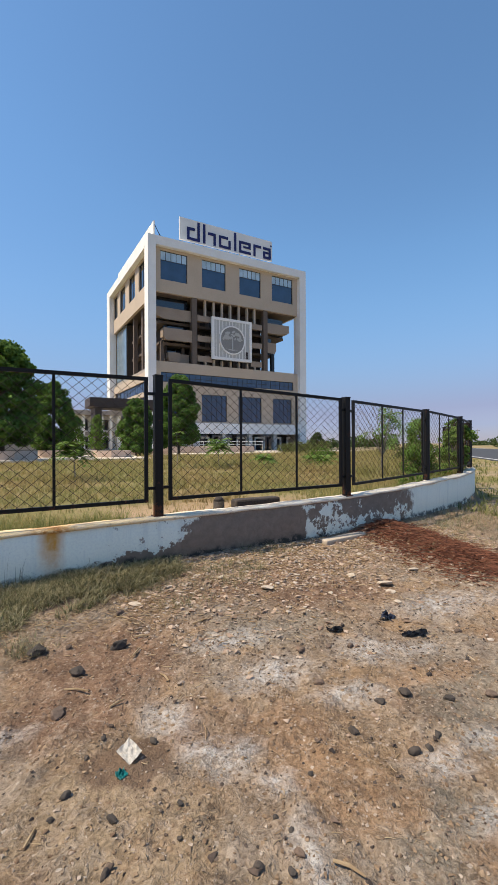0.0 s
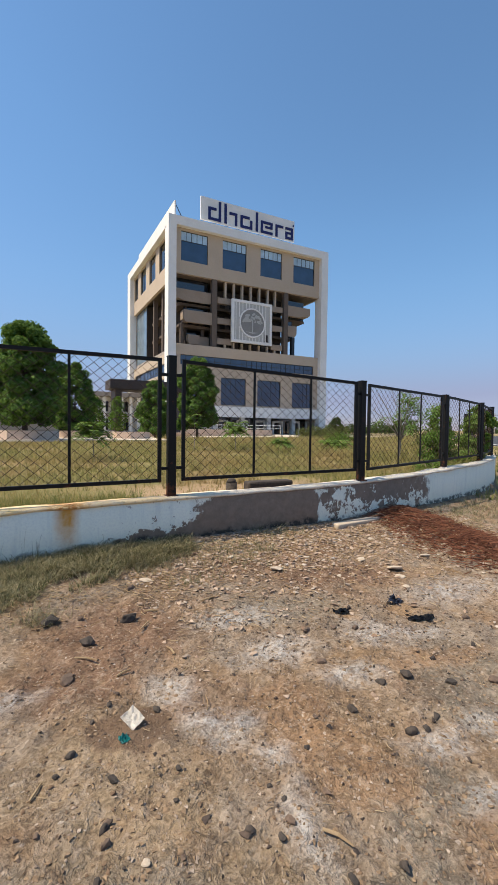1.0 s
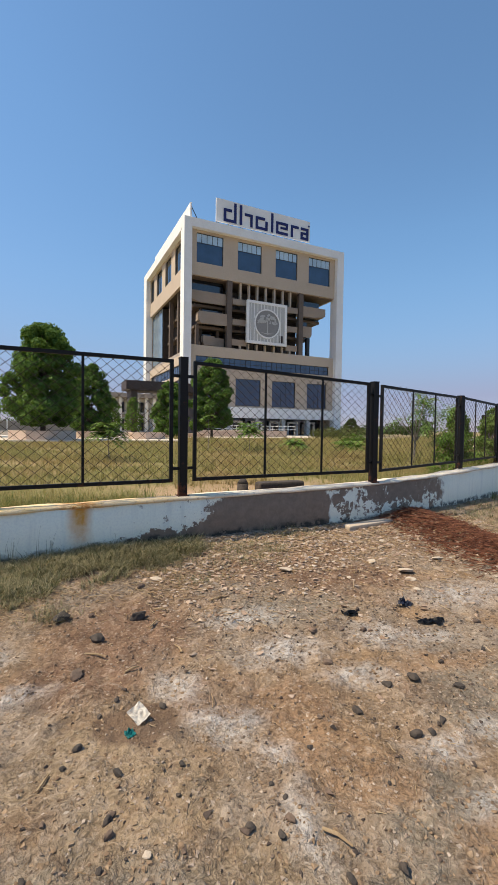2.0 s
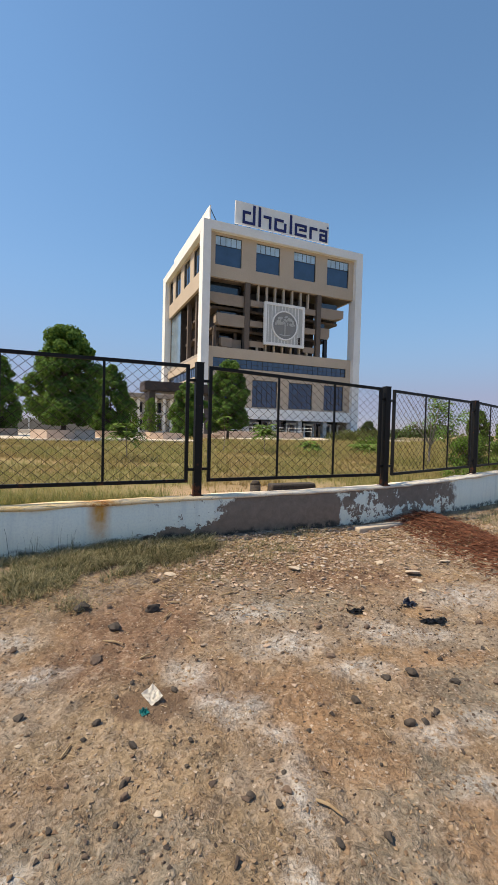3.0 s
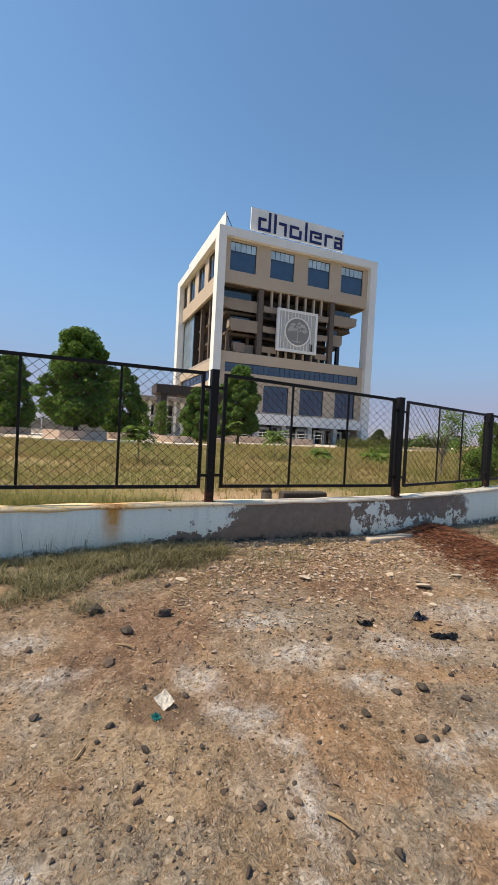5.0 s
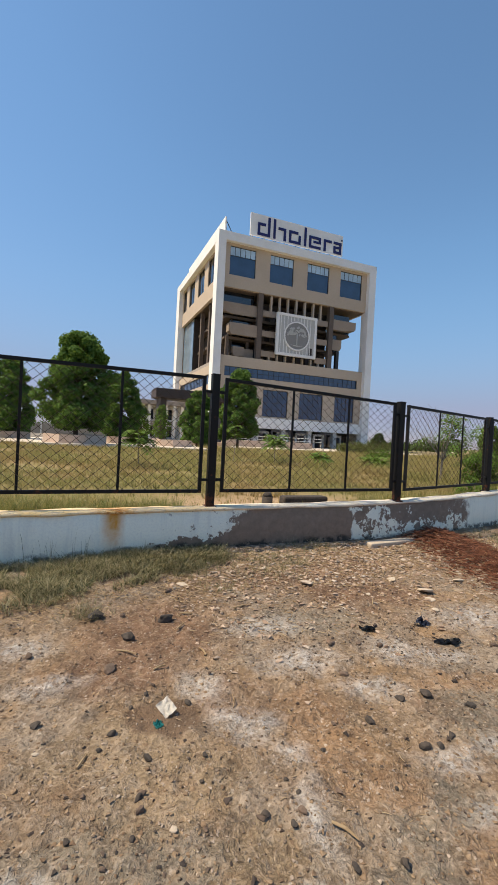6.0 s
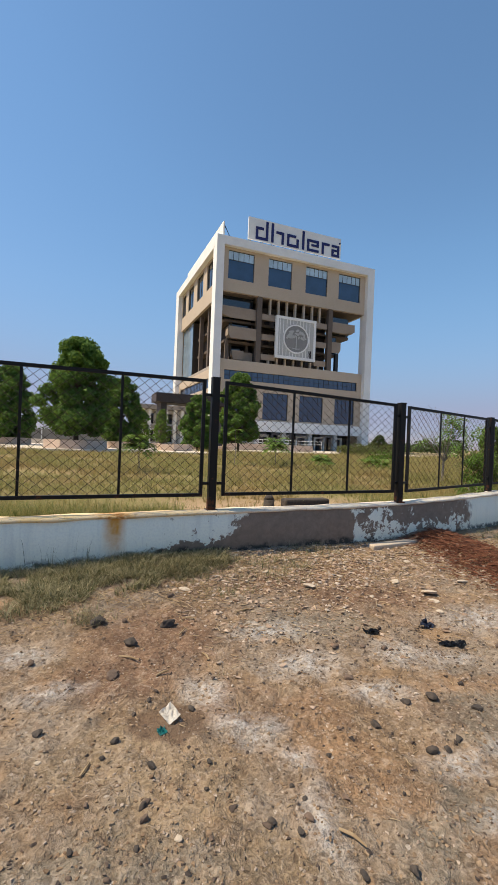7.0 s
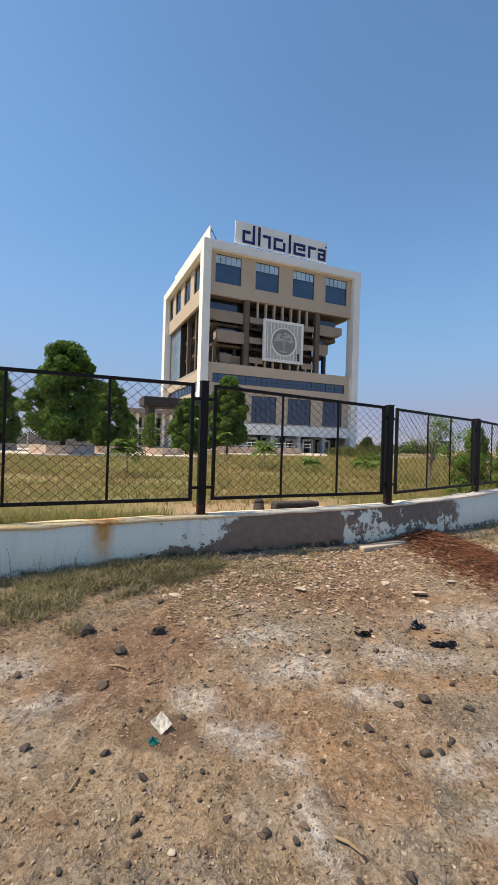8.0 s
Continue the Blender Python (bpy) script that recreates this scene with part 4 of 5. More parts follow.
rail = thing("handrail", (27, 57, 0.5), "white steel pipe handrail on the forecourt", "handrail")
for x in np.arange(19.0, 35.1, 2.0):
    bm = bmesh.new()
    tube(bm, (x, 57, 0.5), (x, 57, 1.95), 0.035, 0.035, 6)
    part("post", bm, WHITE, rail)
for z in (1.5, 1.95):
    bm = bmesh.new()
    tube(bm, (18.9, 57, z), (35.1, 57, z), 0.045, 0.045, 6)
    part("rail", bm, WHITE, rail)

low = thing("service_building", (56, 88, 0.4), "low dark service building beside the office block", "building")
part("wall", boxes((50.0, 64.0, 86.0, 92.0, 0.3, 2.9)), BROWN, low)
part("roof", boxes((49.6, 64.4, 85.6, 92.4, 2.9, 3.2)), CONCRETE, low)
for x in (51.0, 54.0, 57.0, 60.0):
    part("window", boxes((x, x + 1.3, 85.94, 85.99, 1.3, 2.4)), GLASS, low)
far_wall = thing("compound_wall", (-20, 82, 0.4), "long grey compound wall behind the trees", "wall")
for i in range(12):
    x = -62 + i * 5.6
    part("bay", boxes((x, x + 5.4, 82.0, 82.2, 0.3, 2.3)), CONCRETE, far_wall)
    part("pier", boxes((x + 5.4, x + 5.6, 81.9, 82.3, 0.3, 2.5)), WHITE, far_wall)


def planter(x, y, r, z0, z1, turn):
    t = thing("planter", (x, y, z0), "eight-sided pink sandstone tree planter", "planter", "tree planters")
    for k in range(8):
        a0, a1 = radians(turn + 45 * k), radians(turn + 45 * (k + 1))
        bm = bmesh.new()
        vs = []
        for rr in (r, r - 0.3):
            for a in (a0, a1):
                for z in (z0 - 0.2, z1):
                    vs.append(bm.verts.new((x + rr * math.cos(a), y + rr * math.sin(a), z)))
        for f in ((0, 2, 3, 1), (4, 5, 7, 6), (1, 3, 7, 5), (0, 1, 5, 4), (2, 6, 7, 3)):
            bm.faces.new([vs[i] for i in f])
        part("side", bm, PINKSTONE, t)
    bm = bmesh.new()
    bm.faces.new([bm.verts.new((x + (r - 0.3) * math.cos(radians(turn + 45 * k)), y + (r - 0.3) * math.sin(radians(turn + 45 * k)), z1 - 0.1)) for k in range(8)])
    part("soil", bm, SOIL, t)


planter(-0.15, 33.4, 2.25, 0.46, 1.2, 17)
planter(3.6, 38.6, 1.6, 0.5, 1.15, 17)
planter(-5.6, 41.0, 1.8, 0.5, 1.15, 17)
planter(7.6, 36.0, 1.5, 0.5, 1.1, 30)


# ---- plants ----
def leaf_cloud(centres, count, size, seed, squash=0.8):
    """Small folded leaves scattered through and over round lobes; returns vertices and faces."""
    r_ = np.random.RandomState(seed)

    def unit(a):
        return a / np.maximum(1e-6, np.linalg.norm(a, axis=1, keepdims=True))
    c = np.array([p[:] for p, _ in centres])
    rad = np.array([r for _, r in centres])
    pick = r_.choice(len(rad), count, p=rad ** 2 / np.sum(rad ** 2))
    d = unit(r_.randn(count, 3))
    p = c[pick] + d * np.array([1, 1, squash]) * (rad[pick] * r_.uniform(0.35, 1.05, count) ** 0.6)[:, None]
    out = unit(d * 1.2 + r_.randn(count, 3) * 0.55 + np.array([0, 0, 0.3]))
    side = unit(np.cross(out, r_.randn(count, 3)))
    tip = np.cross(side, out)
    s = (size * r_.uniform(0.6, 1.4, count))[:, None]
    v = np.stack([p - tip * s * 0.6, p + side * s * 0.33 + out * s * 0.1, p + tip * s * 0.6 - out * s * 0.12, p - side * s * 0.33 + out * s * 0.1], 1).reshape(-1, 3)
    i = np.arange(count)[:, None] * 4
    f = np.concatenate([i + np.array([[0, 1, 2]]), i + np.array([[0, 2, 3]])])
    return v.tolist(), f.tolist()


def tree(x, y, z, height, radius, count, size, seed, label, leaf=LEAF, clear=0.14, name="tree", trunk_r=0.16, group="trees by the forecourt"):
    rng = random.Random(seed)
    t = thing(name, (x, y, z), label, "tree", group)
    base = Vector((x, y, z))
    lobes = []
    n = 64
    for i in range(n):
        h = 0.05 + 0.93 * (i + rng.random()) / n
        wide = radius * math.sqrt(max(0.03, 1 - (abs(h - 0.34) / (0.68 if h > 0.34 else 0.46)) ** (1.6 if h > 0.34 else 2.4))) * rng.uniform(0.82, 1.08)
        a = i * 2.4 + rng.uniform(-0.5, 0.5)
        r = radius * rng.uniform(0.2, 0.34) * (1.1 - 0.45 * h)
        off = max(0, wide - r * 0.8) * rng.uniform(0.6, 1.0)
        lobes.append((base + Vector((off * math.cos(a), off * math.sin(a), height * (clear + (1 - clear) * h) - r * 0.5)), r))
    bm = bmesh.new()
    p, rr = base - Vector((0, 0, 0.1)), trunk_r
    axis = []
    for i in range(6):
        q = base + Vector((rng.uniform(-0.1, 0.1) * i * 0.4, rng.uniform(-0.1, 0.1) * i * 0.4, height * 0.75 * (i + 1) / 6))
        tube(bm, p, q, rr, rr * 0.78, 7)
        axis.append(q)
        p, rr = q, rr * 0.78
    part("trunk", bm, BARK, t, smooth=True)
    bm = bmesh.new()
    for c, r in lobes:
        s = min(axis, key=lambda q: abs(q.z - (c.z - 0.25 * height * 0.4)))
        m = (s + c) / 2 + Vector((0, 0, 0.08 * height * rng.uniform(-0.5, 1)))
        tube(bm, s, m, trunk_r * 0.28, trunk_r * 0.18, 5)
        tube(bm, m, c, trunk_r * 0.18, trunk_r * 0.07, 5)
    part("limbs", bm, BARK, t)
    v, f = leaf_cloud(lobes, count, size, seed)
    crown = raw_mesh("crown", v, f, leaf)
    crown.parent = t
    crown.matrix_parent_inverse = t.matrix_basis.inverted()
    crown["kind"] = "stuff"


tree(-0.2, 33.4, 1.1, 7.7, 2.9, 34000, 0.2, 11, "large dark green leafy tree in a stone planter", trunk_r=0.2)
tree(3.5, 38.6, 1.05, 5.9, 2.1, 17000, 0.19, 12, "dense dark green tree in a stone planter", trunk_r=0.13, clear=0.03)
tree(-5.6, 41.0, 1.05, 6.4, 2.5, 17000, 0.2, 13, "dark green leafy tree beside the forecourt", clear=0.06)
tree(10.9, 40.8, 0.5, 5.6, 2.1, 18000, 0.19, 14, "dark green roadside tree before the portal", clear=0.1)
tree(15.3, 41.2, 0.5, 8.3, 2.5, 28000, 0.19, 15, "rounded dark green tree before the office block", clear=0.16)
tree(-9.5, 37.0, 0.5, 6.6, 2.6, 15000, 0.21, 16, "dark green leafy tree at the lawn's edge")
tree(9.0, 50.5, 0.5, 4.6, 1.3, 1500, 0.2, 17, "thin sparse young tree by the portal", leaf=BUSHLEAF, trunk_r=0.07)
tree(6.2, 47.0, 0.5, 4.2, 1.2, 1300, 0.2, 18, "thin sparse young tree on the forecourt", leaf=BUSHLEAF, trunk_r=0.07)
tree(12.4, 47.5, 0.5, 3.0, 1.3, 1500, 0.2, 19, "small bushy tree by the portal", leaf=BUSHLEAF, trunk_r=0.07)
tree(46.0, 57.0, 0.4, 3.2, 1.6, 3500, 0.2, 20, "round bushy tree beyond the dry field", leaf=FARLEAF, clear=0.02, group="field trees")
tree(69.7, 55.3, 0.4, 6.0, 2.7, 7000, 0.28, 21, "mid-green round tree beyond the dry field", leaf=BUSHLEAF, clear=0.04, group="field trees")
tree(25.0, 17.4, 0.1, 3.1, 1.0, 3200, 0.13, 22, "light green bushy tree near the road", leaf=BUSHLEAF, clear=0.02, group="field trees")


def frond(bm_v, bm_f, start, way, length, rng, size, droop=0.5):
    """A drooping stalk with pairs of leaflets."""
    way = way.normalized()
    n = 9
    p = start
    for i in range(n):
        k = (i + 1) / n
        q = start + way * length * k - Vector((0, 0, droop * length * k * k))
        side = (q - p).cross(Vector((0, 0, 1))).normalized()
        for s in (1, -1):
            tip = q + side * s * size * (1.15 - 0.6 * k) + (q - p) * 0.9 - Vector((0, 0, size * 0.25 * rng.random()))
            a = len(bm_v)
            wid = (q - p).normalized() * size * 0.16
            bm_v += [tuple(q), tuple((q + tip) / 2 + wid), tuple(tip), tuple((q + tip) / 2 - wid)]
            bm_f += [(a, a + 1, a + 2), (a, a + 2, a + 3)]
        p = q


def sapling(x, y, h, fronds, length, size, seed, label, leaf=YOUNGLEAF, spread=0.35, bark=PALEBARK, stem_r=0.02, up=0.5, name="sapling"):
    rng = random.Random(seed)
    z = float(ground_z(x, y)) - 0.02
    t = thing(name, (x, y, z), label, "young tree", "saplings")
    bm = bmesh.new()
    top = Vector((x + rng.uniform(-0.05, 0.05), y, z + h))
    mid = Vector((x + rng.uniform(-0.05, 0.05), y, z + h * 0.5))
    tube(bm, (x, y, z - 0.05), mid, stem_r, stem_r * 0.8, 6)
    tube(bm, mid, top, stem_r * 0.8, stem_r * 0.5, 6)
    part("stem", bm, bark, t)
    v, f = [], []
    for i in range(fronds):
        a = i * 2.4 + rng.uniform(-0.4, 0.4)
        s = mid.lerp(top, rng.uniform(1 - spread * 2, 1.0))
        frond(v, f, s, Vector((math.cos(a), math.sin(a), rng.uniform(0.1, 0.5 + up))), length * rng.uniform(0.7, 1.15), rng, size)
    leaves = raw_mesh("leaves", v, f, leaf)
    leaves.parent = t
    leaves.matrix_parent_inverse = t.matrix_basis.inverted()
    leaves["kind"] = "stuff"


sapling(1.84, 13.9, 1.15, 34, 0.62, 0.26, 31, "young light green sapling in the dry lawn")
sapling(8.55, 17.9, 1.25, 26, 0.8, 0.33, 32, "young sapling with drooping leaves in the lawn")
sapling(10.2, 16.6, 0.6, 18, 0.7, 0.3, 33, "low young sapling with drooping leaves")
sapling(6.9, 19.0, 1.7, 14, 0.45, 0.24, 36, "slim light green sapling in the lawn")
sapling(11.6, 14.2, 0.5, 16, 0.8, 0.25, 34, "low spreading green weed in the field")
sapling(13.6, 17.5, 0.4, 16, 0.9, 0.28, 35, "low spreading green weed in the field")


def branching_tree(x, y, seed):
    """The small half-bare tree by the fence: a forked stem, bare twigs on one side, feathery leaves on the other."""
    rng = random.Random(seed)
    z = float(ground_z(x, y)) - 0.03
    t = thing("half_bare_tree", (x, y, z), "small half-bare tree with grey limbs and feathery leaves", "tree")
    base = Vector((x, y, z))
    fork = base + Vector((0.03, 0, 0.62))
    bm = bmesh.new()
    tube(bm, base, fork, 0.036, 0.028, 7)
    twigs, v, f = bmesh.new(), [], []

    def run(store, p, e, r, sag):
        """A bent branch from p to e; returns points along it."""
        out = [p]
        for k in range(1, 6):
            q = p.lerp(e, k / 5) + Vector((rng.uniform(-0.02, 0.02), 0, sag * 4 * (k / 5) * (1 - k / 5)))
            tube(store, out[-1], q, r * (1 - 0.14 * (k - 1)), r * (1 - 0.14 * k), 5)
            out.append(q)
        return out
    # bare side: up and towards -x
    for dx, dz in ((-0.95, 1.3), (-0.6, 1.5), (-0.35, 1.2), (-1.1, 0.95), (-0.75, 0.75)):
        pts = run(twigs, fork, fork + Vector((dx, rng.uniform(-0.3, 0.3), dz)), 0.011, 0.1)
        for p in pts[2:5]:
            run(twigs, p, p + Vector((rng.uniform(-0.4, 0.05), rng.uniform(-0.2, 0.2), rng.uniform(0.15, 0.4))), 0.005, 0.02)
    # leafy side
    for dx, dz, leafy in ((0.1, 1.4, 4), (0.45, 1.4, 6), (0.8, 1.25, 7), (1.15, 1.1, 7), (0.35, 0.85, 4), (0.6, 0.6, 3), (-0.3, 0.65, 3)):
        pts = run(bm, fork, fork + Vector((dx, rng.uniform(-0.35, 0.35), dz)), 0.018, 0.08)
        for _ in range(leafy):
            a = rng.uniform(0, 6.283)
            frond(v, f, rng.choice(pts[3:]), Vector((math.cos(a), math.sin(a), rng.uniform(0.0, 0.6))), rng.uniform(0.45, 0.7), rng, 0.19, 0.7)
    part("limbs", bm, PALEBARK, t)
    part("bare_twigs", twigs, PALEBARK, t, "thin bare grey twigs")
    leaves = raw_mesh("leaves", v, f, LEAF)
    leaves.parent = t
    leaves.matrix_parent_inverse = t.matrix_basis.inverted()
    leaves["kind"] = "stuff"


branching_tree(9.55, 9.1, 41)


def shrub(x, y, h, r, count, size, seed, label, leaf=BUSHLEAF):
    rng = random.Random(seed)
    z = float(ground_z(x, y)) - 0.03
    t = thing("shrub", (x, y, z), label, "shrub", "shrubs by the fence")
    lobes = [(Vector((x + rng.uniform(-r, r) * 0.7, y + rng.uniform(-r, r) * 0.6, z + h * rng.uniform(0.15, 0.9))), r * rng.uniform(0.25, 0.5)) for _ in range(14)]
    bm = bmesh.new()
    for c, _ in lobes:
        tube(bm, (x + rng.uniform(-0.08, 0.08), y, z), c, 0.012, 0.005, 5)
    part("stems", bm, PALEBARK, t)
    v, f = leaf_cloud(lobes, count, size, seed)
    leaves = raw_mesh("leaves", v, f, leaf)
    leaves.parent = t
    leaves.matrix_parent_inverse = t.matrix_basis.inverted()
    leaves["kind"] = "stuff"


shrub(8.95, 7.3, 0.75, 0.5, 1900, 0.07, 51, "bright green leafy shrub behind the fence")
shrub(10.35, 7.35, 1.4, 0.5, 2600, 0.075, 52, "tall light green shrub behind the fence", YOUNGLEAF)
shrub(11.3, 8.2, 0.7, 0.4, 900, 0.07, 53, "green leafy shrub at the wall's corner")
shrub(7.9, 6.6, 0.35, 0.35, 500, 0.06, 54, "low green weed at the wall's top", YOUNGLEAF)
shrub(9.3, 6.95, 0.4, 0.4, 600, 0.06, 55, "low green weed at the wall's corner", YOUNGLEAF)
shrub(26.5, 37.0, 1.2, 1.9, 2500, 0.13, 56, "grey-green shrub in the dry field", OLIVE)
shrub(30.0, 39.0, 0.9, 2.4, 3000, 0.14, 57, "grey-green shrub before the office block", OLIVE)
shrub(13.4, 10.6, 0.8, 0.7, 1300, 0.08, 59, "green leafy shrub inside the corner of the fence", BUSHLEAF)
shrub(15.5, 13.0, 0.9, 0.9, 1500, 0.09, 60, "green leafy shrub along the roadside fence", OLIVE)
shrub(19.5, 24.0, 0.8, 1.2, 1200, 0.1, 58, "low green shrub in the dry field", BUSHLEAF)


def blades(name, spots, material, label, category, seed):
    """Grass: each spot (x, y, height, lean, width, number) a tuft of bent blades."""
    r_ = np.random.RandomState(seed)
    a = np.array(spots)
    a = np.repeat(a, a[:, 5].astype(int), axis=0)
    n = len(a)
    z = ground_z(a[:, 0], a[:, 1]) - 0.01
    t = r_.uniform(0, 6.283, n)
    d = np.stack([np.cos(t), np.sin(t), 0 * t], 1)
    s = np.stack([-np.sin(t), np.cos(t), 0 * t], 1) * (a[:, 4] * r_.uniform(0.6, 1.3, n))[:, None]
    k = (a[:, 2] * r_.uniform(0.45, 1.2, n))[:, None]
    lean = a[:, 3:4]
    up = np.array([[0, 0, 1.0]])
    b = np.stack([a[:, 0], a[:, 1], z], 1) + d * lean * a[:, 2:3] * r_.uniform(0, 0.5, (n, 1))
    m = b + d * lean * k * 0.35 + up * k * 0.6
    e = b + d * lean * k * r_.uniform(0.7, 1.2, (n, 1)) + up * k
    v = np.stack([b - s, b + s, m + s * 0.7, m - s * 0.7, e], 1).reshape(-1, 3)
    i = np.arange(n)[:, None] * 5
    f = (i + np.array([[0, 1, 2, 3]])).tolist() + (i + np.array([[3, 2, 4]])).tolist()
    return tagged(raw_mesh(name, v.tolist(), f, material), label, category, kind="stuff")


def field_grass():
    rng = random.Random(61)
    spots = []
    for _ in range(42000):
        d = rng.uniform(0, 1) ** 1.6
        y = 5.6 + 29 * d
        x = rng.uniform(-5 - y * 0.15, 6 + y * 1.15)
        fy = float(np.interp(x, LX, LY))
        if y < fy + 0.3 or (x < 9 and y > 30.4):
            continue
        if 1.3 < x < 5.2 and y < 7.2 + noise.noise((x, y, 0)) and rng.random() < 0.9:
            continue
        if noise.noise((x * 0.45, y * 0.45, 3.0)) < -0.22 and rng.random() < 0.75:
            continue
        far = 1 + d * 1.6
        tall = 1.0 + 1.2 * max(0.0, noise.noise((x * 0.3, y * 0.3, 8.0)) + 0.1) + (0.9 if x > 9 else 0.0)
        spots.append((x, y, rng.uniform(0.07, 0.17) * (1 + 0.5 * d) * tall, rng.uniform(0.4, 1.1), 0.0042 * far, 6))
    blades("field_grass", spots, GRASS, "dry yellow-green grass behind the fence", "grass", 65)
    spots = []
    for _ in range(3200):
        x = rng.uniform(-3, 13)
        y = float(np.interp(x, LX, LY)) + rng.uniform(0.3, 0.9)
        if 1.4 < x < 4.2 and rng.random() < 0.9:
            continue
        spots.append((x, y, rng.uniform(0.08, 0.3), rng.uniform(0.4, 1.1), 0.0032, 7))
    blades("verge_grass", spots, VERGE, "taller yellow-green grass along the wall's inner side", "grass", 65)


field_grass()


def wall_weeds():
    rng = random.Random(62)
    spots = []
    for _ in range(9500):
        x = rng.uniform(-2.4, 1.75)
        y = 5.17 - rng.random() ** 0.8 * (1.12 - 0.42 * max(0.0, x)) * rng.uniform(0.7, 1.08)
        if noise.noise((x * 2.6, y * 2.6, 7.0)) < -0.12 - 0.25 * (y - 4.2):
            continue
        k = 1.0 if rng.random() < 0.8 else 1.6
        spots.append((x, y, rng.uniform(0.03, 0.085) * k, rng.uniform(0.6, 2.0), 0.0036, 6))
    for _ in range(24):
        x = rng.uniform(-1.6, 0.9)
        spots.append((x, 5.13, rng.uniform(0.25, 0.42), rng.uniform(0.1, 0.4), 0.0022, 2))
    for cx, cy, n, s in ((0.14, 3.85, 45, 0.1), (1.25, 4.55, 60, 0.2), (2.0, 4.75, 70, 0.25), (2.45, 4.6, 50, 0.2), (3.0, 4.95, 60, 0.2), (1.5, 4.1, 30, 0.15), (2.1, 4.3, 40, 0.2), (6.6, 5.0, 120, 0.4), (7.6, 5.3, 150, 0.5), (9.0, 5.6, 200, 0.7), (9.5, 4.6, 260, 0.9), (11.5, 5.5, 320, 1.0), (6.0, 4.3, 60, 0.3), (7.4, 4.3, 120, 0.5)):
        for _ in range(n):
            x, y = rng.gauss(cx, s), rng.gauss(cy, s * 0.6)
            if y > float(np.interp(x, LX, LY)) - 0.03:
                continue
            spots.append((x, y, rng.uniform(0.04, 0.14), rng.uniform(0.5, 1.4), 0.0018, 8))
    blades("weeds", spots, WEED, "grey-green and straw weeds along the wall's foot", "weeds", 66)


wall_weeds()


def road_verge():
    rng = random.Random(63)
    spots = []
    for _ in range(9000):
        x = 8.5 + 31.5 * rng.random() ** 1.8
        y = rng.uniform(4, 38)
        if y > float(np.interp(x, LX, LY)) - 0.15 or x * 0.69 - y * 0.72 > 9.2:
            continue
        spots.append((x, y, rng.uniform(0.08, 0.25), rng.uniform(0.3, 0.9), 0.008, 6))
    blades("verge_weeds", spots, VERGE, "green and straw grass on the road verge", "grass", 65)


road_verge()


def treeline():
    """Scrub and trees far off, all round the open land."""
    rng = random.Random(64)
    lobes = []
    for _ in range(1500):
        a = radians(rng.uniform(-35, 100))
        d = rng.uniform(110, 240)
        x, y = d * math.sin(a), d * math.cos(a)
        if abs(x * 0.69 - y * 0.72 - 20) < 16:
            continue
        h = rng.uniform(0.8, 2.6) * (1.6 if rng.random() < 0.12 else 1)
        lobes.append((Vector((x, y, 0.3 + h * 0.5)), h))
    v, f = leaf_cloud(lobes, 60000, 0.8, 64, 0.7)
    tagged(raw_mesh("treeline", v, f, FARLEAF), "distant scrub and trees along the horizon", "trees", kind="stuff")


treeline()

# ---- road beyond the corner ----
def strip(name, c0, c1, z, material, label, category, a=-40, b=900):
    d, n = Vector((0.722, 0.692, 0)), Vector((0.692, -0.722, 0))
    bm = bmesh.new()
    lo = [bm.verts.new(d * u + n * c + Vector((0, 0, w))) for u in (a, b) for c in (c0, c1) for w in (z - 0.15, z)]
    for f in ((0, 1, 3, 2), (4, 6, 7, 5), (0, 4, 5, 1), (2, 3, 7, 6), (1, 5, 7, 3)):
        bm.faces.new([lo[i] for i in f])
    bmesh.ops.recalc_face_normals(bm, faces=bm.faces[:])
    return tagged(mesh_object(name, bm, material), label, category, kind="structure")


strip("road", 9.8, 29.0, 0.06, ASPHALT, "grey asphalt highway past the plot's corner", "road", 5)
strip("road_line", 10.3, 10.5, 0.066, ROADPAINT, "white edge line on the asphalt", "road marking", 5)
strip("road_line", 28.2, 28.4, 0.066, ROADPAINT, "white edge line on the far side of the asphalt", "road marking", 5)

for x, y, h in ((150, 96, 8.0), (210, 140, 9.0), (190, 118, 8.0)):
    pole = thing("utility_pole", (x, y, 0.2), "thin grey utility pole far along the road", "utility pole", "utility poles")
    bm = bmesh.new()
    tube(bm, (x, y, 0.1), (x, y, h), 0.16, 0.1, 6)
    part("pole", bm, CONCRETE, pole)
    bm = bmesh.new()
    bar(bm, (x - 0.9, y + 0.6, h - 0.7), (x + 0.9, y - 0.6, h - 0.7), 0.14, 0.14, (0, 0, 1))
    part("cross_arm", bm, MULLION, pole)

# ---- things behind the wall ----
bm = bmesh.new()
tube(bm, (2.65, 5.75, 0.4), (2.66, 5.75, 0.75), 0.085, 0.08, 14)
tube(bm, (2.66, 5.75, 0.75), (2.66, 5.75, 0.81), 0.08, 0.045, 14)
tagged(mesh_object("marker_stone", bm, DARKSTONE, True), "short rounded grey concrete marker behind the wall", "marker stone")
bm = boxes((2.9, 3.66, 5.66, 5.86, 0.42, 0.755))
tagged(mesh_object("stone_block", soften(bm, 0.03, 2), DARKSTONE), "long dark brown stone block lying behind the wall", "stone block")


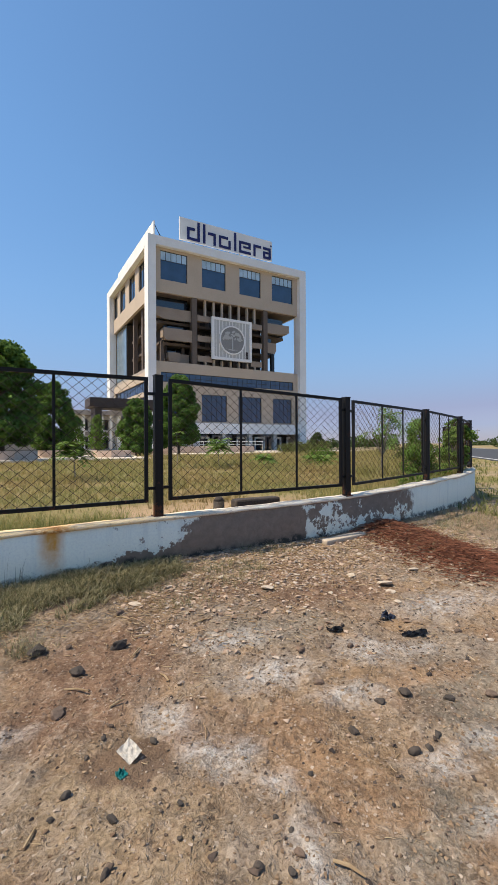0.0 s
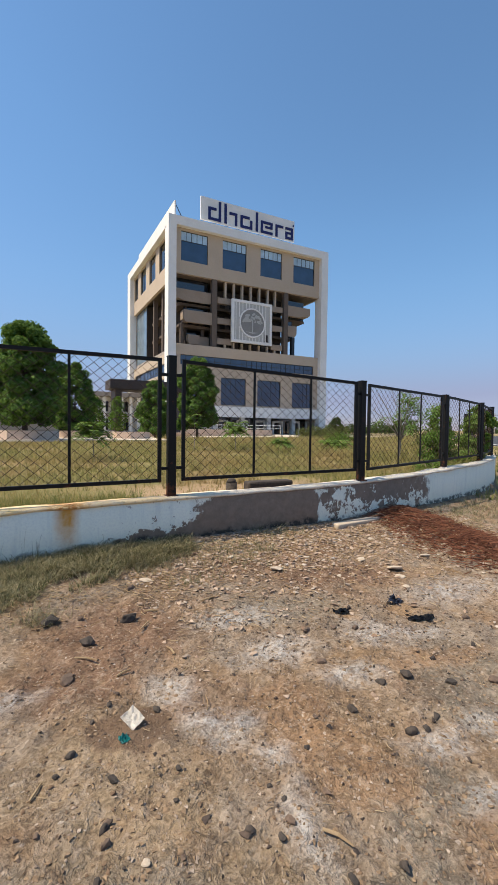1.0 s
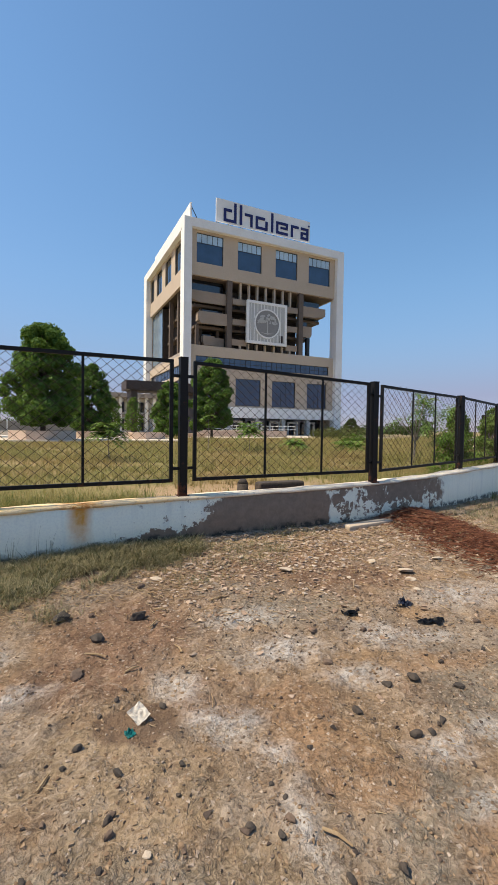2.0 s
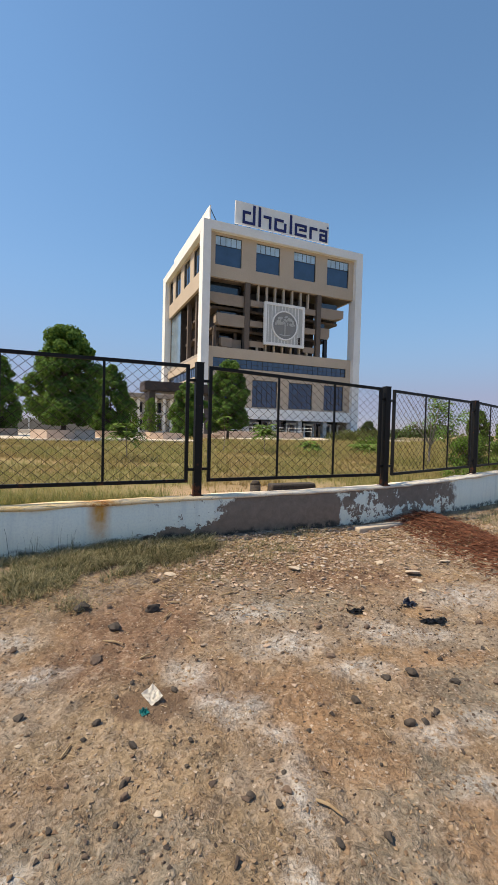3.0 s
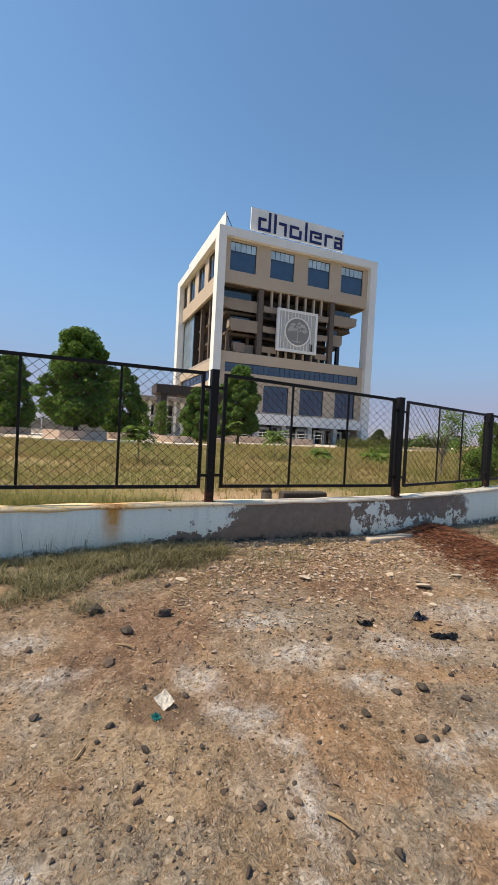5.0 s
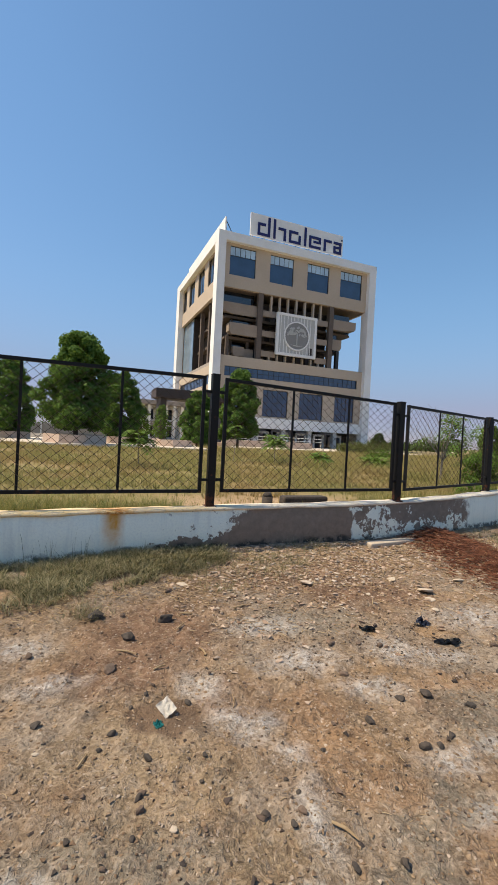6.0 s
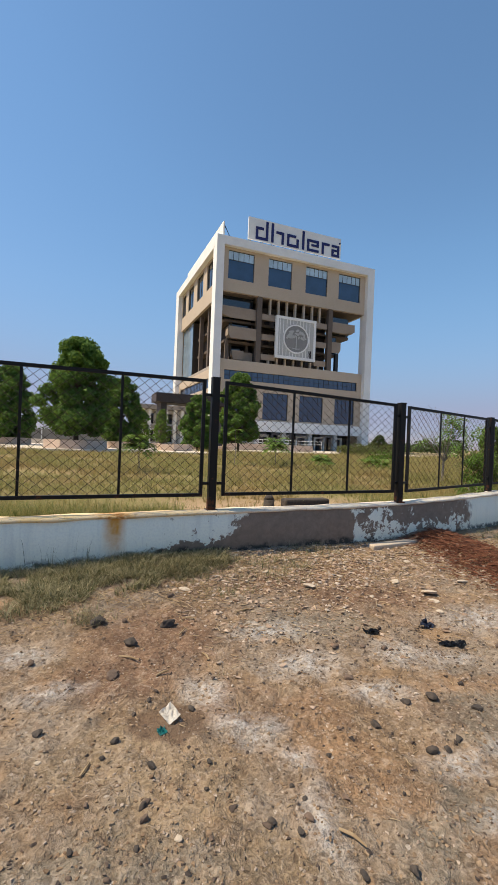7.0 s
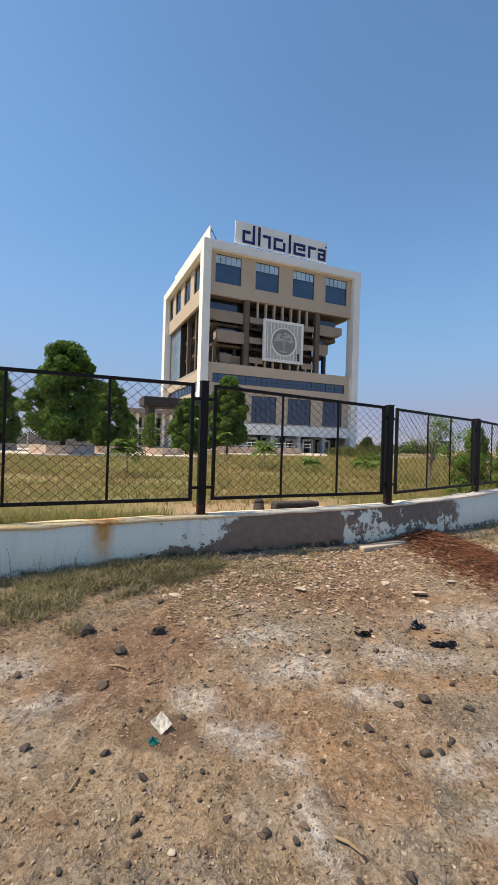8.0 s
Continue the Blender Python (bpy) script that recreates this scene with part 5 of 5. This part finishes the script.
# ---- loose things on the bare ground ----
def lump_mesh(name, seed, flat=0.7):
    """An angular broken stone: the hull of a few scattered points, its edges chipped."""
    r_ = random.Random(seed)
    bm = bmesh.new()
    for _ in range(22):
        d = Vector((r_.gauss(0, 1), r_.gauss(0, 1), r_.gauss(0, 1))).normalized() * r_.uniform(0.36, 0.56)
        bm.verts.new((d.x * 1.1, d.y, d.z * flat))
    res = bmesh.ops.convex_hull(bm, input=bm.verts[:])
    bmesh.ops.delete(bm, geom=[g for g in res["geom_interior"] if isinstance(g, bmesh.types.BMVert)], context="VERTS")
    bmesh.ops.subdivide_edges(bm, edges=bm.edges[:], cuts=2, use_grid_fill=True)
    for _ in range(2):
        bmesh.ops.smooth_vert(bm, verts=bm.verts[:], factor=0.45, use_axis_x=True, use_axis_y=True, use_axis_z=True)
    for v in bm.verts:
        v.co *= 1.12 + 0.22 * noise.noise(v.co * 5 + Vector((seed * 3.1, 0, 0)))
    me = bpy.data.meshes.new(name)
    bm.to_mesh(me)
    bm.free()
    return me


LUMPS = {}
for key, mat in (("dark", DARKSTONE), ("brown", BROWNSTONE), ("pale", PALECHIP)):
    LUMPS[key] = []
    for i in range(6):
        me = lump_mesh("stone", i + 10 * len(LUMPS), 0.75 if key != "pale" else 0.26)
        me.materials.append(mat)
        LUMPS[key].append(me)

DARK = [(-0.13, 2.52, 0.063), (0.25, 2.31, 0.059), (0.4, 2.1, 0.052), (0.18, 2.23, 0.032), (0.67, 2.03, 0.038), (0.33, 1.88, 0.052), (0.04, 1.76, 0.04), (0.28, 1.69, 0.033), (0.61, 1.87, 0.03), (0.7, 2.5, 0.064), (0.47, 2.64, 0.041), (0.37, 2.55, 0.04), (1.66, 2.01, 0.068), (1.98, 2.12, 0.065), (2.17, 2.1, 0.08), (1.81, 1.73, 0.07), (1.89, 1.71, 0.043), (0.92, 1.55, 0.05), (0.82, 1.62, 0.044), (1.02, 1.7, 0.03), (1.06, 1.32, 0.045), (1.25, 1.27, 0.053), (1.48, 1.58, 0.028), (1.27, 1.89, 0.033), (2.02, 1.76, 0.045), (2.37, 1.93, 0.073), (1.0, 1.78, 0.027), (0.22, 3.78, 0.141), (0.44, 3.37, 0.119), (0.78, 3.62, 0.128)]
MID = [(0.28, 3.0, 0.108), (0.43, 3.78, 0.065), (0.9, 4.14, 0.084), (-0.24, 3.29, 0.068), (1.96, 2.88, 0.076), (2.2, 2.85, 0.062), (2.35, 2.77, 0.068), (1.8, 2.48, 0.068), (0.98, 1.58, 0.051), (0.33, 1.82, 0.05), (0.1, 1.95, 0.033), (0.04, 1.67, 0.024), (0.17, 1.61, 0.029), (1.14, 2.07, 0.03), (0.34, 1.9, 0.05), (2.68, 1.85, 0.09), (3.3, 2.5, 0.08)]
PALE = [(-0.11, 2.31, 0.037), (0.44, 1.68, 0.042), (1.06, 4.26, 0.124), (2.37, 3.99, 0.156), (3.63, 3.59, 0.213), (3.51, 3.4, 0.136), (1.34, 4.33, 0.076), (3.26, 4.31, 0.09), (2.85, 4.17, 0.098), (3.43, 3.9, 0.115), (4.32, 3.77, 0.142), (2.06, 4.48, 0.096), (2.92, 4.79, 0.077), (4.11, 4.47, 0.117), (1.84, 4.63, 0.111), (2.45, 4.75, 0.089), (2.92, 3.66, 0.066), (3.37, 3.19, 0.091)]
rng = random.Random(71)
for key, spots, label, group in (("dark", DARK, "dark grey basalt stone lying on the bare soil", "dark stones"), ("brown", MID, "brown clod of stone lying on the bare soil", "brown stones"), ("pale", PALE, "pale flat stone chip lying on the bare soil", "pale stone chips")):
    for x, y, s in spots:
        ob = new("stone", rng.choice(LUMPS[key]))
        k = s * rng.uniform(0.85, 1.0)
        z = float(ground_z(x, y)) + k * (0.2 if key != "pale" else 0.1)
        ob.matrix_basis = Matrix.Translation((x, y, z)) @ Euler((rng.uniform(-0.25, 0.25), rng.uniform(-0.25, 0.25), rng.uniform(0, 6.28))).to_matrix().to_4x4() @ Matrix.Diagonal((k, k * rng.uniform(0.65, 0.95), k * rng.uniform(0.75, 1.0), 1))
        tagged(ob, label, "stone", group)


def gravel(name, count, size, where, material, label, seed, flat=0.6):
    """Many small angular stones in one mesh."""
    rng = np.random.RandomState(seed)
    shapes = []
    for k in range(10):
        bm = bmesh.new()
        for _ in range(10):
            d = rng.randn(3)
            bm.verts.new(d / np.linalg.norm(d) * rng.uniform(0.3, 0.6))
        res = bmesh.ops.convex_hull(bm, input=bm.verts[:])
        bmesh.ops.delete(bm, geom=[g for g in res["geom_interior"] if isinstance(g, bmesh.types.BMVert)], context="VERTS")
        bm.verts.index_update()
        shapes.append((np.array([v.co[:] for v in bm.verts]), np.array([[v.index for v in f.verts] for f in bm.faces])))
        bm.free()
    first = 0
    verts, faces = [], []
    xs, ys = where(rng, count)
    keep = ys < np.interp(xs, LX, LY) - 0.03
    xs, ys = xs[keep], ys[keep]
    zs = ground_z(xs, ys)
    for i in range(len(xs)):
        s = size * (0.5 + rng.rand() ** 2.5 * 2.2)
        base, tri = shapes[rng.randint(10)]
        p = base * np.array([1, rng.uniform(0.6, 0.95), flat * rng.uniform(0.7, 1.2)]) * s
        a = rng.uniform(0, 6.283)
        c, d = math.cos(a), math.sin(a)
        q = np.stack([p[:, 0] * c - p[:, 1] * d + xs[i], p[:, 0] * d + p[:, 1] * c + ys[i], p[:, 2] + zs[i] + s * flat * 0.2], -1)
        verts.append(q)
        faces += (tri + first).tolist()
        first += len(base)
    me = bpy.data.meshes.new(name)
    me.from_pydata(np.concatenate(verts).tolist(), [], faces)
    me.materials.append(material)
    return tagged(new(name, me), label, "gravel", kind="stuff")


def everywhere(rng, n):
    y = 0.9 + 4.4 * rng.rand(n) ** 1.1
    x = -0.9 + rng.rand(n) * (1.8 + 1.5 * y)
    return x, y


def rubble(rng, n):
    x = 0.9 + rng.rand(n) * 5.6
    y = 5.15 - np.abs(rng.randn(n)) * np.where(rng.rand(n) < 0.5, 0.6, 1.0)
    return x, y


def grey_zone(rng, n):
    x = 2.4 + rng.randn(n) * 0.8
    y = 2.9 - 0.25 * (x - 2.4) + rng.randn(n) * 0.4
    return x, y


def island_material(name, a, b):
    m = Nodes(name)
    r = m.put("ShaderNodeNewGeometry").outputs["Random Per Island"]
    c = m.mix(r, a, b)
    c = m.mix(m.ramp(m.noise(60, 4), 0.35, 0.7, 0, 0.5), c, tuple(0.5 * v for v in a))
    m.bump(m.noise(120, 3), 0.4, 0.004)
    return m.done(c, 0.9, 0, 0.2)


MIXGRAVEL = island_material("mixed_gravel", (0.14, 0.095, 0.065), (0.52, 0.42, 0.33))
DARKGRAVEL = island_material("dark_gravel", (0.05, 0.042, 0.038), (0.17, 0.12, 0.09))
BROWNGRAVEL = island_material("brown_rubble", (0.24, 0.155, 0.105), (0.56, 0.43, 0.325))
PALEGRAVEL = island_material("pale_gravel", (0.32, 0.25, 0.19), (0.6, 0.51, 0.42))
SOILCLOD = island_material("soil_clod", (0.17, 0.11, 0.07), (0.38, 0.27, 0.17))
gravel("soil_clods", 13000, 0.012, everywhere, SOILCLOD, "small dry brown clods of soil", 86, 0.5)
gravel("fine_gravel", 14000, 0.009, everywhere, MIXGRAVEL, "fine mixed gravel and crumbs on the soil", 81)
gravel("dark_crumbs", 3000, 0.011, everywhere, DARKGRAVEL, "dark soil crumbs and grit on the soil", 82)
gravel("dark_pebbles", 420, 0.02, everywhere, DARKGRAVEL, "small dark pebbles strewn on the soil", 87, 0.75)
gravel("pale_rubble", 3000, 0.03, rubble, PALEGRAVEL, "pale broken rubble along the wall", 83, 0.4)
gravel("brown_rubble", 9500, 0.031, rubble, BROWNGRAVEL, "brown broken rubble along the wall", 84, 0.4)
gravel("grey_gravel", 700, 0.015, grey_zone, DARKGRAVEL, "grey and dark gravel on the pale ash", 85)


def litter(name, count, where, material, label, seed, length, thick):
    """Dry stalks and needles lying about, in one mesh."""
    rng = np.random.RandomState(seed)
    pr = random.Random(seed)
    xs, ys = where(rng, count)
    v, f = [], []
    keep = ys < np.interp(xs, LX, LY) - 0.02
    xs, ys = xs[keep], ys[keep]
    for x, y, z in zip(xs, ys, ground_z(xs, ys)):
        a, s = pr.uniform(0, 6.28), length * pr.uniform(0.4, 1.5)
        d = Vector((math.cos(a), math.sin(a), pr.uniform(-0.05, 0.3)))
        n = Vector((-d.y, d.x, 0)).normalized() * thick * pr.uniform(0.6, 1.4)
        p = Vector((x, y, z + thick + 0.003))
        up = Vector((0, 0, thick * 1.4))
        m = p + d * s * 0.5 + n * pr.uniform(-3, 3)
        e = p + d * s
        i = len(v)
        for q, k in ((p, 1), (m, 1), (e, 0.4)):
            v += [tuple(q - n * k), tuple(q + n * k), tuple(q + up * k)]
        for b in (0, 3):
            f += [(i + b, i + b + 1, i + b + 4, i + b + 3), (i + b + 1, i + b + 2, i + b + 5, i + b + 4), (i + b + 2, i + b, i + b + 3, i + b + 5)]
    return tagged(raw_mesh(name, v, f, material), label, "litter", kind="stuff")


def on_heap(rng, n):
    y = 2.9 + 2.3 * rng.rand(n) ** 0.8
    x = 5.3 - 0.06 * (5.2 - y) + rng.randn(n) * 0.3
    return x, y


def weed_front(rng, n):
    x = -1.6 + 3.0 * rng.rand(n)
    y = 4.05 + 0.12 * x + rng.randn(n) * 0.2
    return x, y


litter("straw_litter", 700, everywhere, STRAW, "dry straw stalks scattered on the soil", 91, 0.035, 0.0016)
litter("wall_straw", 5000, rubble, STRAW, "dry straw and leaf litter along the wall", 92, 0.07, 0.003)
litter("weed_straw", 1000, weed_front, STRAW, "pale dry stalks before the weeds at the wall", 94, 0.055, 0.0028)
litter("debris_heap", 9000, on_heap, REDDEBRIS, "low heap of red-brown dry needles by the wall", 93, 0.1, 0.0045)

for x, y, s, a in ((0.41, 3.19, 0.16, -35), (0.87, 3.47, 0.15, 50), (0.97, 3.67, 0.12, -20), (0.95, 3.07, 0.12, 100), (0.1, 2.2, 0.09, 60), (1.1, 1.45, 0.12, -60), (0.6, 2.9, 0.1, 20), (1.5, 3.7, 0.2, 10)):
    bm = bmesh.new()
    z = float(ground_z(x, y)) + 0.012
    d = Vector((math.cos(radians(a)), math.sin(radians(a)), 0)) * s / 2
    c = Vector((x, y, z))
    tube(bm, c - d, c + Vector((0.006, 0.004, 0.004)), 0.006, 0.007, 6)
    tube(bm, c + Vector((0.006, 0.004, 0.004)), c + d, 0.007, 0.004, 6)
    tagged(mesh_object("twig", bm, STRAW), "short dry broken stalk lying on the soil", "twig", "dry stalks")

# pale slab by the wall's foot
bm = boxes((-0.5, 0.5, -0.07, 0.07, -0.05, 0.05))
soften(bm, 0.02, 2)
slab = mesh_object("stone_slab", bm, PALECHIP)
slab.matrix_basis = pose(4.4, 5.02, 0.155, 6, 0, 7)
tagged(slab, "long pale stone slab lying along the wall's foot", "stone slab")


def crumpled(name, x, y, sx, sy, turn, material, label, category, seed, lift=0.02, wave=0.35, ragged=0.12, tilt=0.05):
    """A thin crumpled sheet with thickness."""
    bm = bmesh.new()
    n = 10
    grid = [[bm.verts.new((sx * (i / n - 0.5), sy * (j / n - 0.5), min(sx, sy) * wave * noise.noise((i * 0.45, j * 0.45, seed * 9.1)) + 0.2 * min(sx, sy) * (abs(i / n - 0.5) ** 2 + abs(j / n - 0.5) ** 2))) for j in range(n + 1)] for i in range(n + 1)]
    for i in range(n):
        for j in range(n):
            bm.faces.new((grid[i][j], grid[i + 1][j], grid[i + 1][j + 1], grid[i][j + 1]))
    for row in grid:
        for v in row:
            v.co.x += ragged * sx * noise.noise((v.co.y * 25, seed * 1.7, 0.3))
            v.co.y += ragged * sy * noise.noise((v.co.x * 25, seed * 1.7, 4.3))
    bmesh.ops.solidify(bm, geom=bm.faces[:], thickness=0.002)
    ob = mesh_object(name, bm, material)
    ob.matrix_basis = Matrix.Translation((x, y, float(ground_z(x, y)) + lift)) @ Euler((tilt, -0.05, 0)).to_matrix().to_4x4() @ Matrix.Rotation(radians(turn), 4, "Z")
    return tagged(ob, label, category)


crumpled("paper_scrap", 0.555, 2.43, 0.085, 0.095, 28, PAPER, "crumpled off-white paper scrap leaning on damp soil", "litter", 1, 0.03, 0.1, 0.06, 0.5)
crumpled("wrapper", 0.49, 2.32, 0.045, 0.055, 10, TEAL, "small crumpled teal plastic wrapper", "litter", 2, 0.012, 0.3, 0.3)
crumpled("plastic_scrap", 2.95, 2.66, 0.2, 0.075, -25, BLACKPLASTIC, "torn black plastic scrap on the ash", "litter", 3, 0.02, 0.4, 0.35)
crumpled("plastic_scrap", 3.0, 2.98, 0.1, 0.11, 40, BLUEPLASTIC, "dark blue-grey plastic scrap on the rubble", "litter", 4, 0.03, 0.4, 0.25, 0.5)
crumpled("plastic_scrap", 2.44, 3.03, 0.13, 0.055, -30, BLACKPLASTIC, "small torn black plastic scrap", "litter", 5, 0.02, 0.4, 0.35)
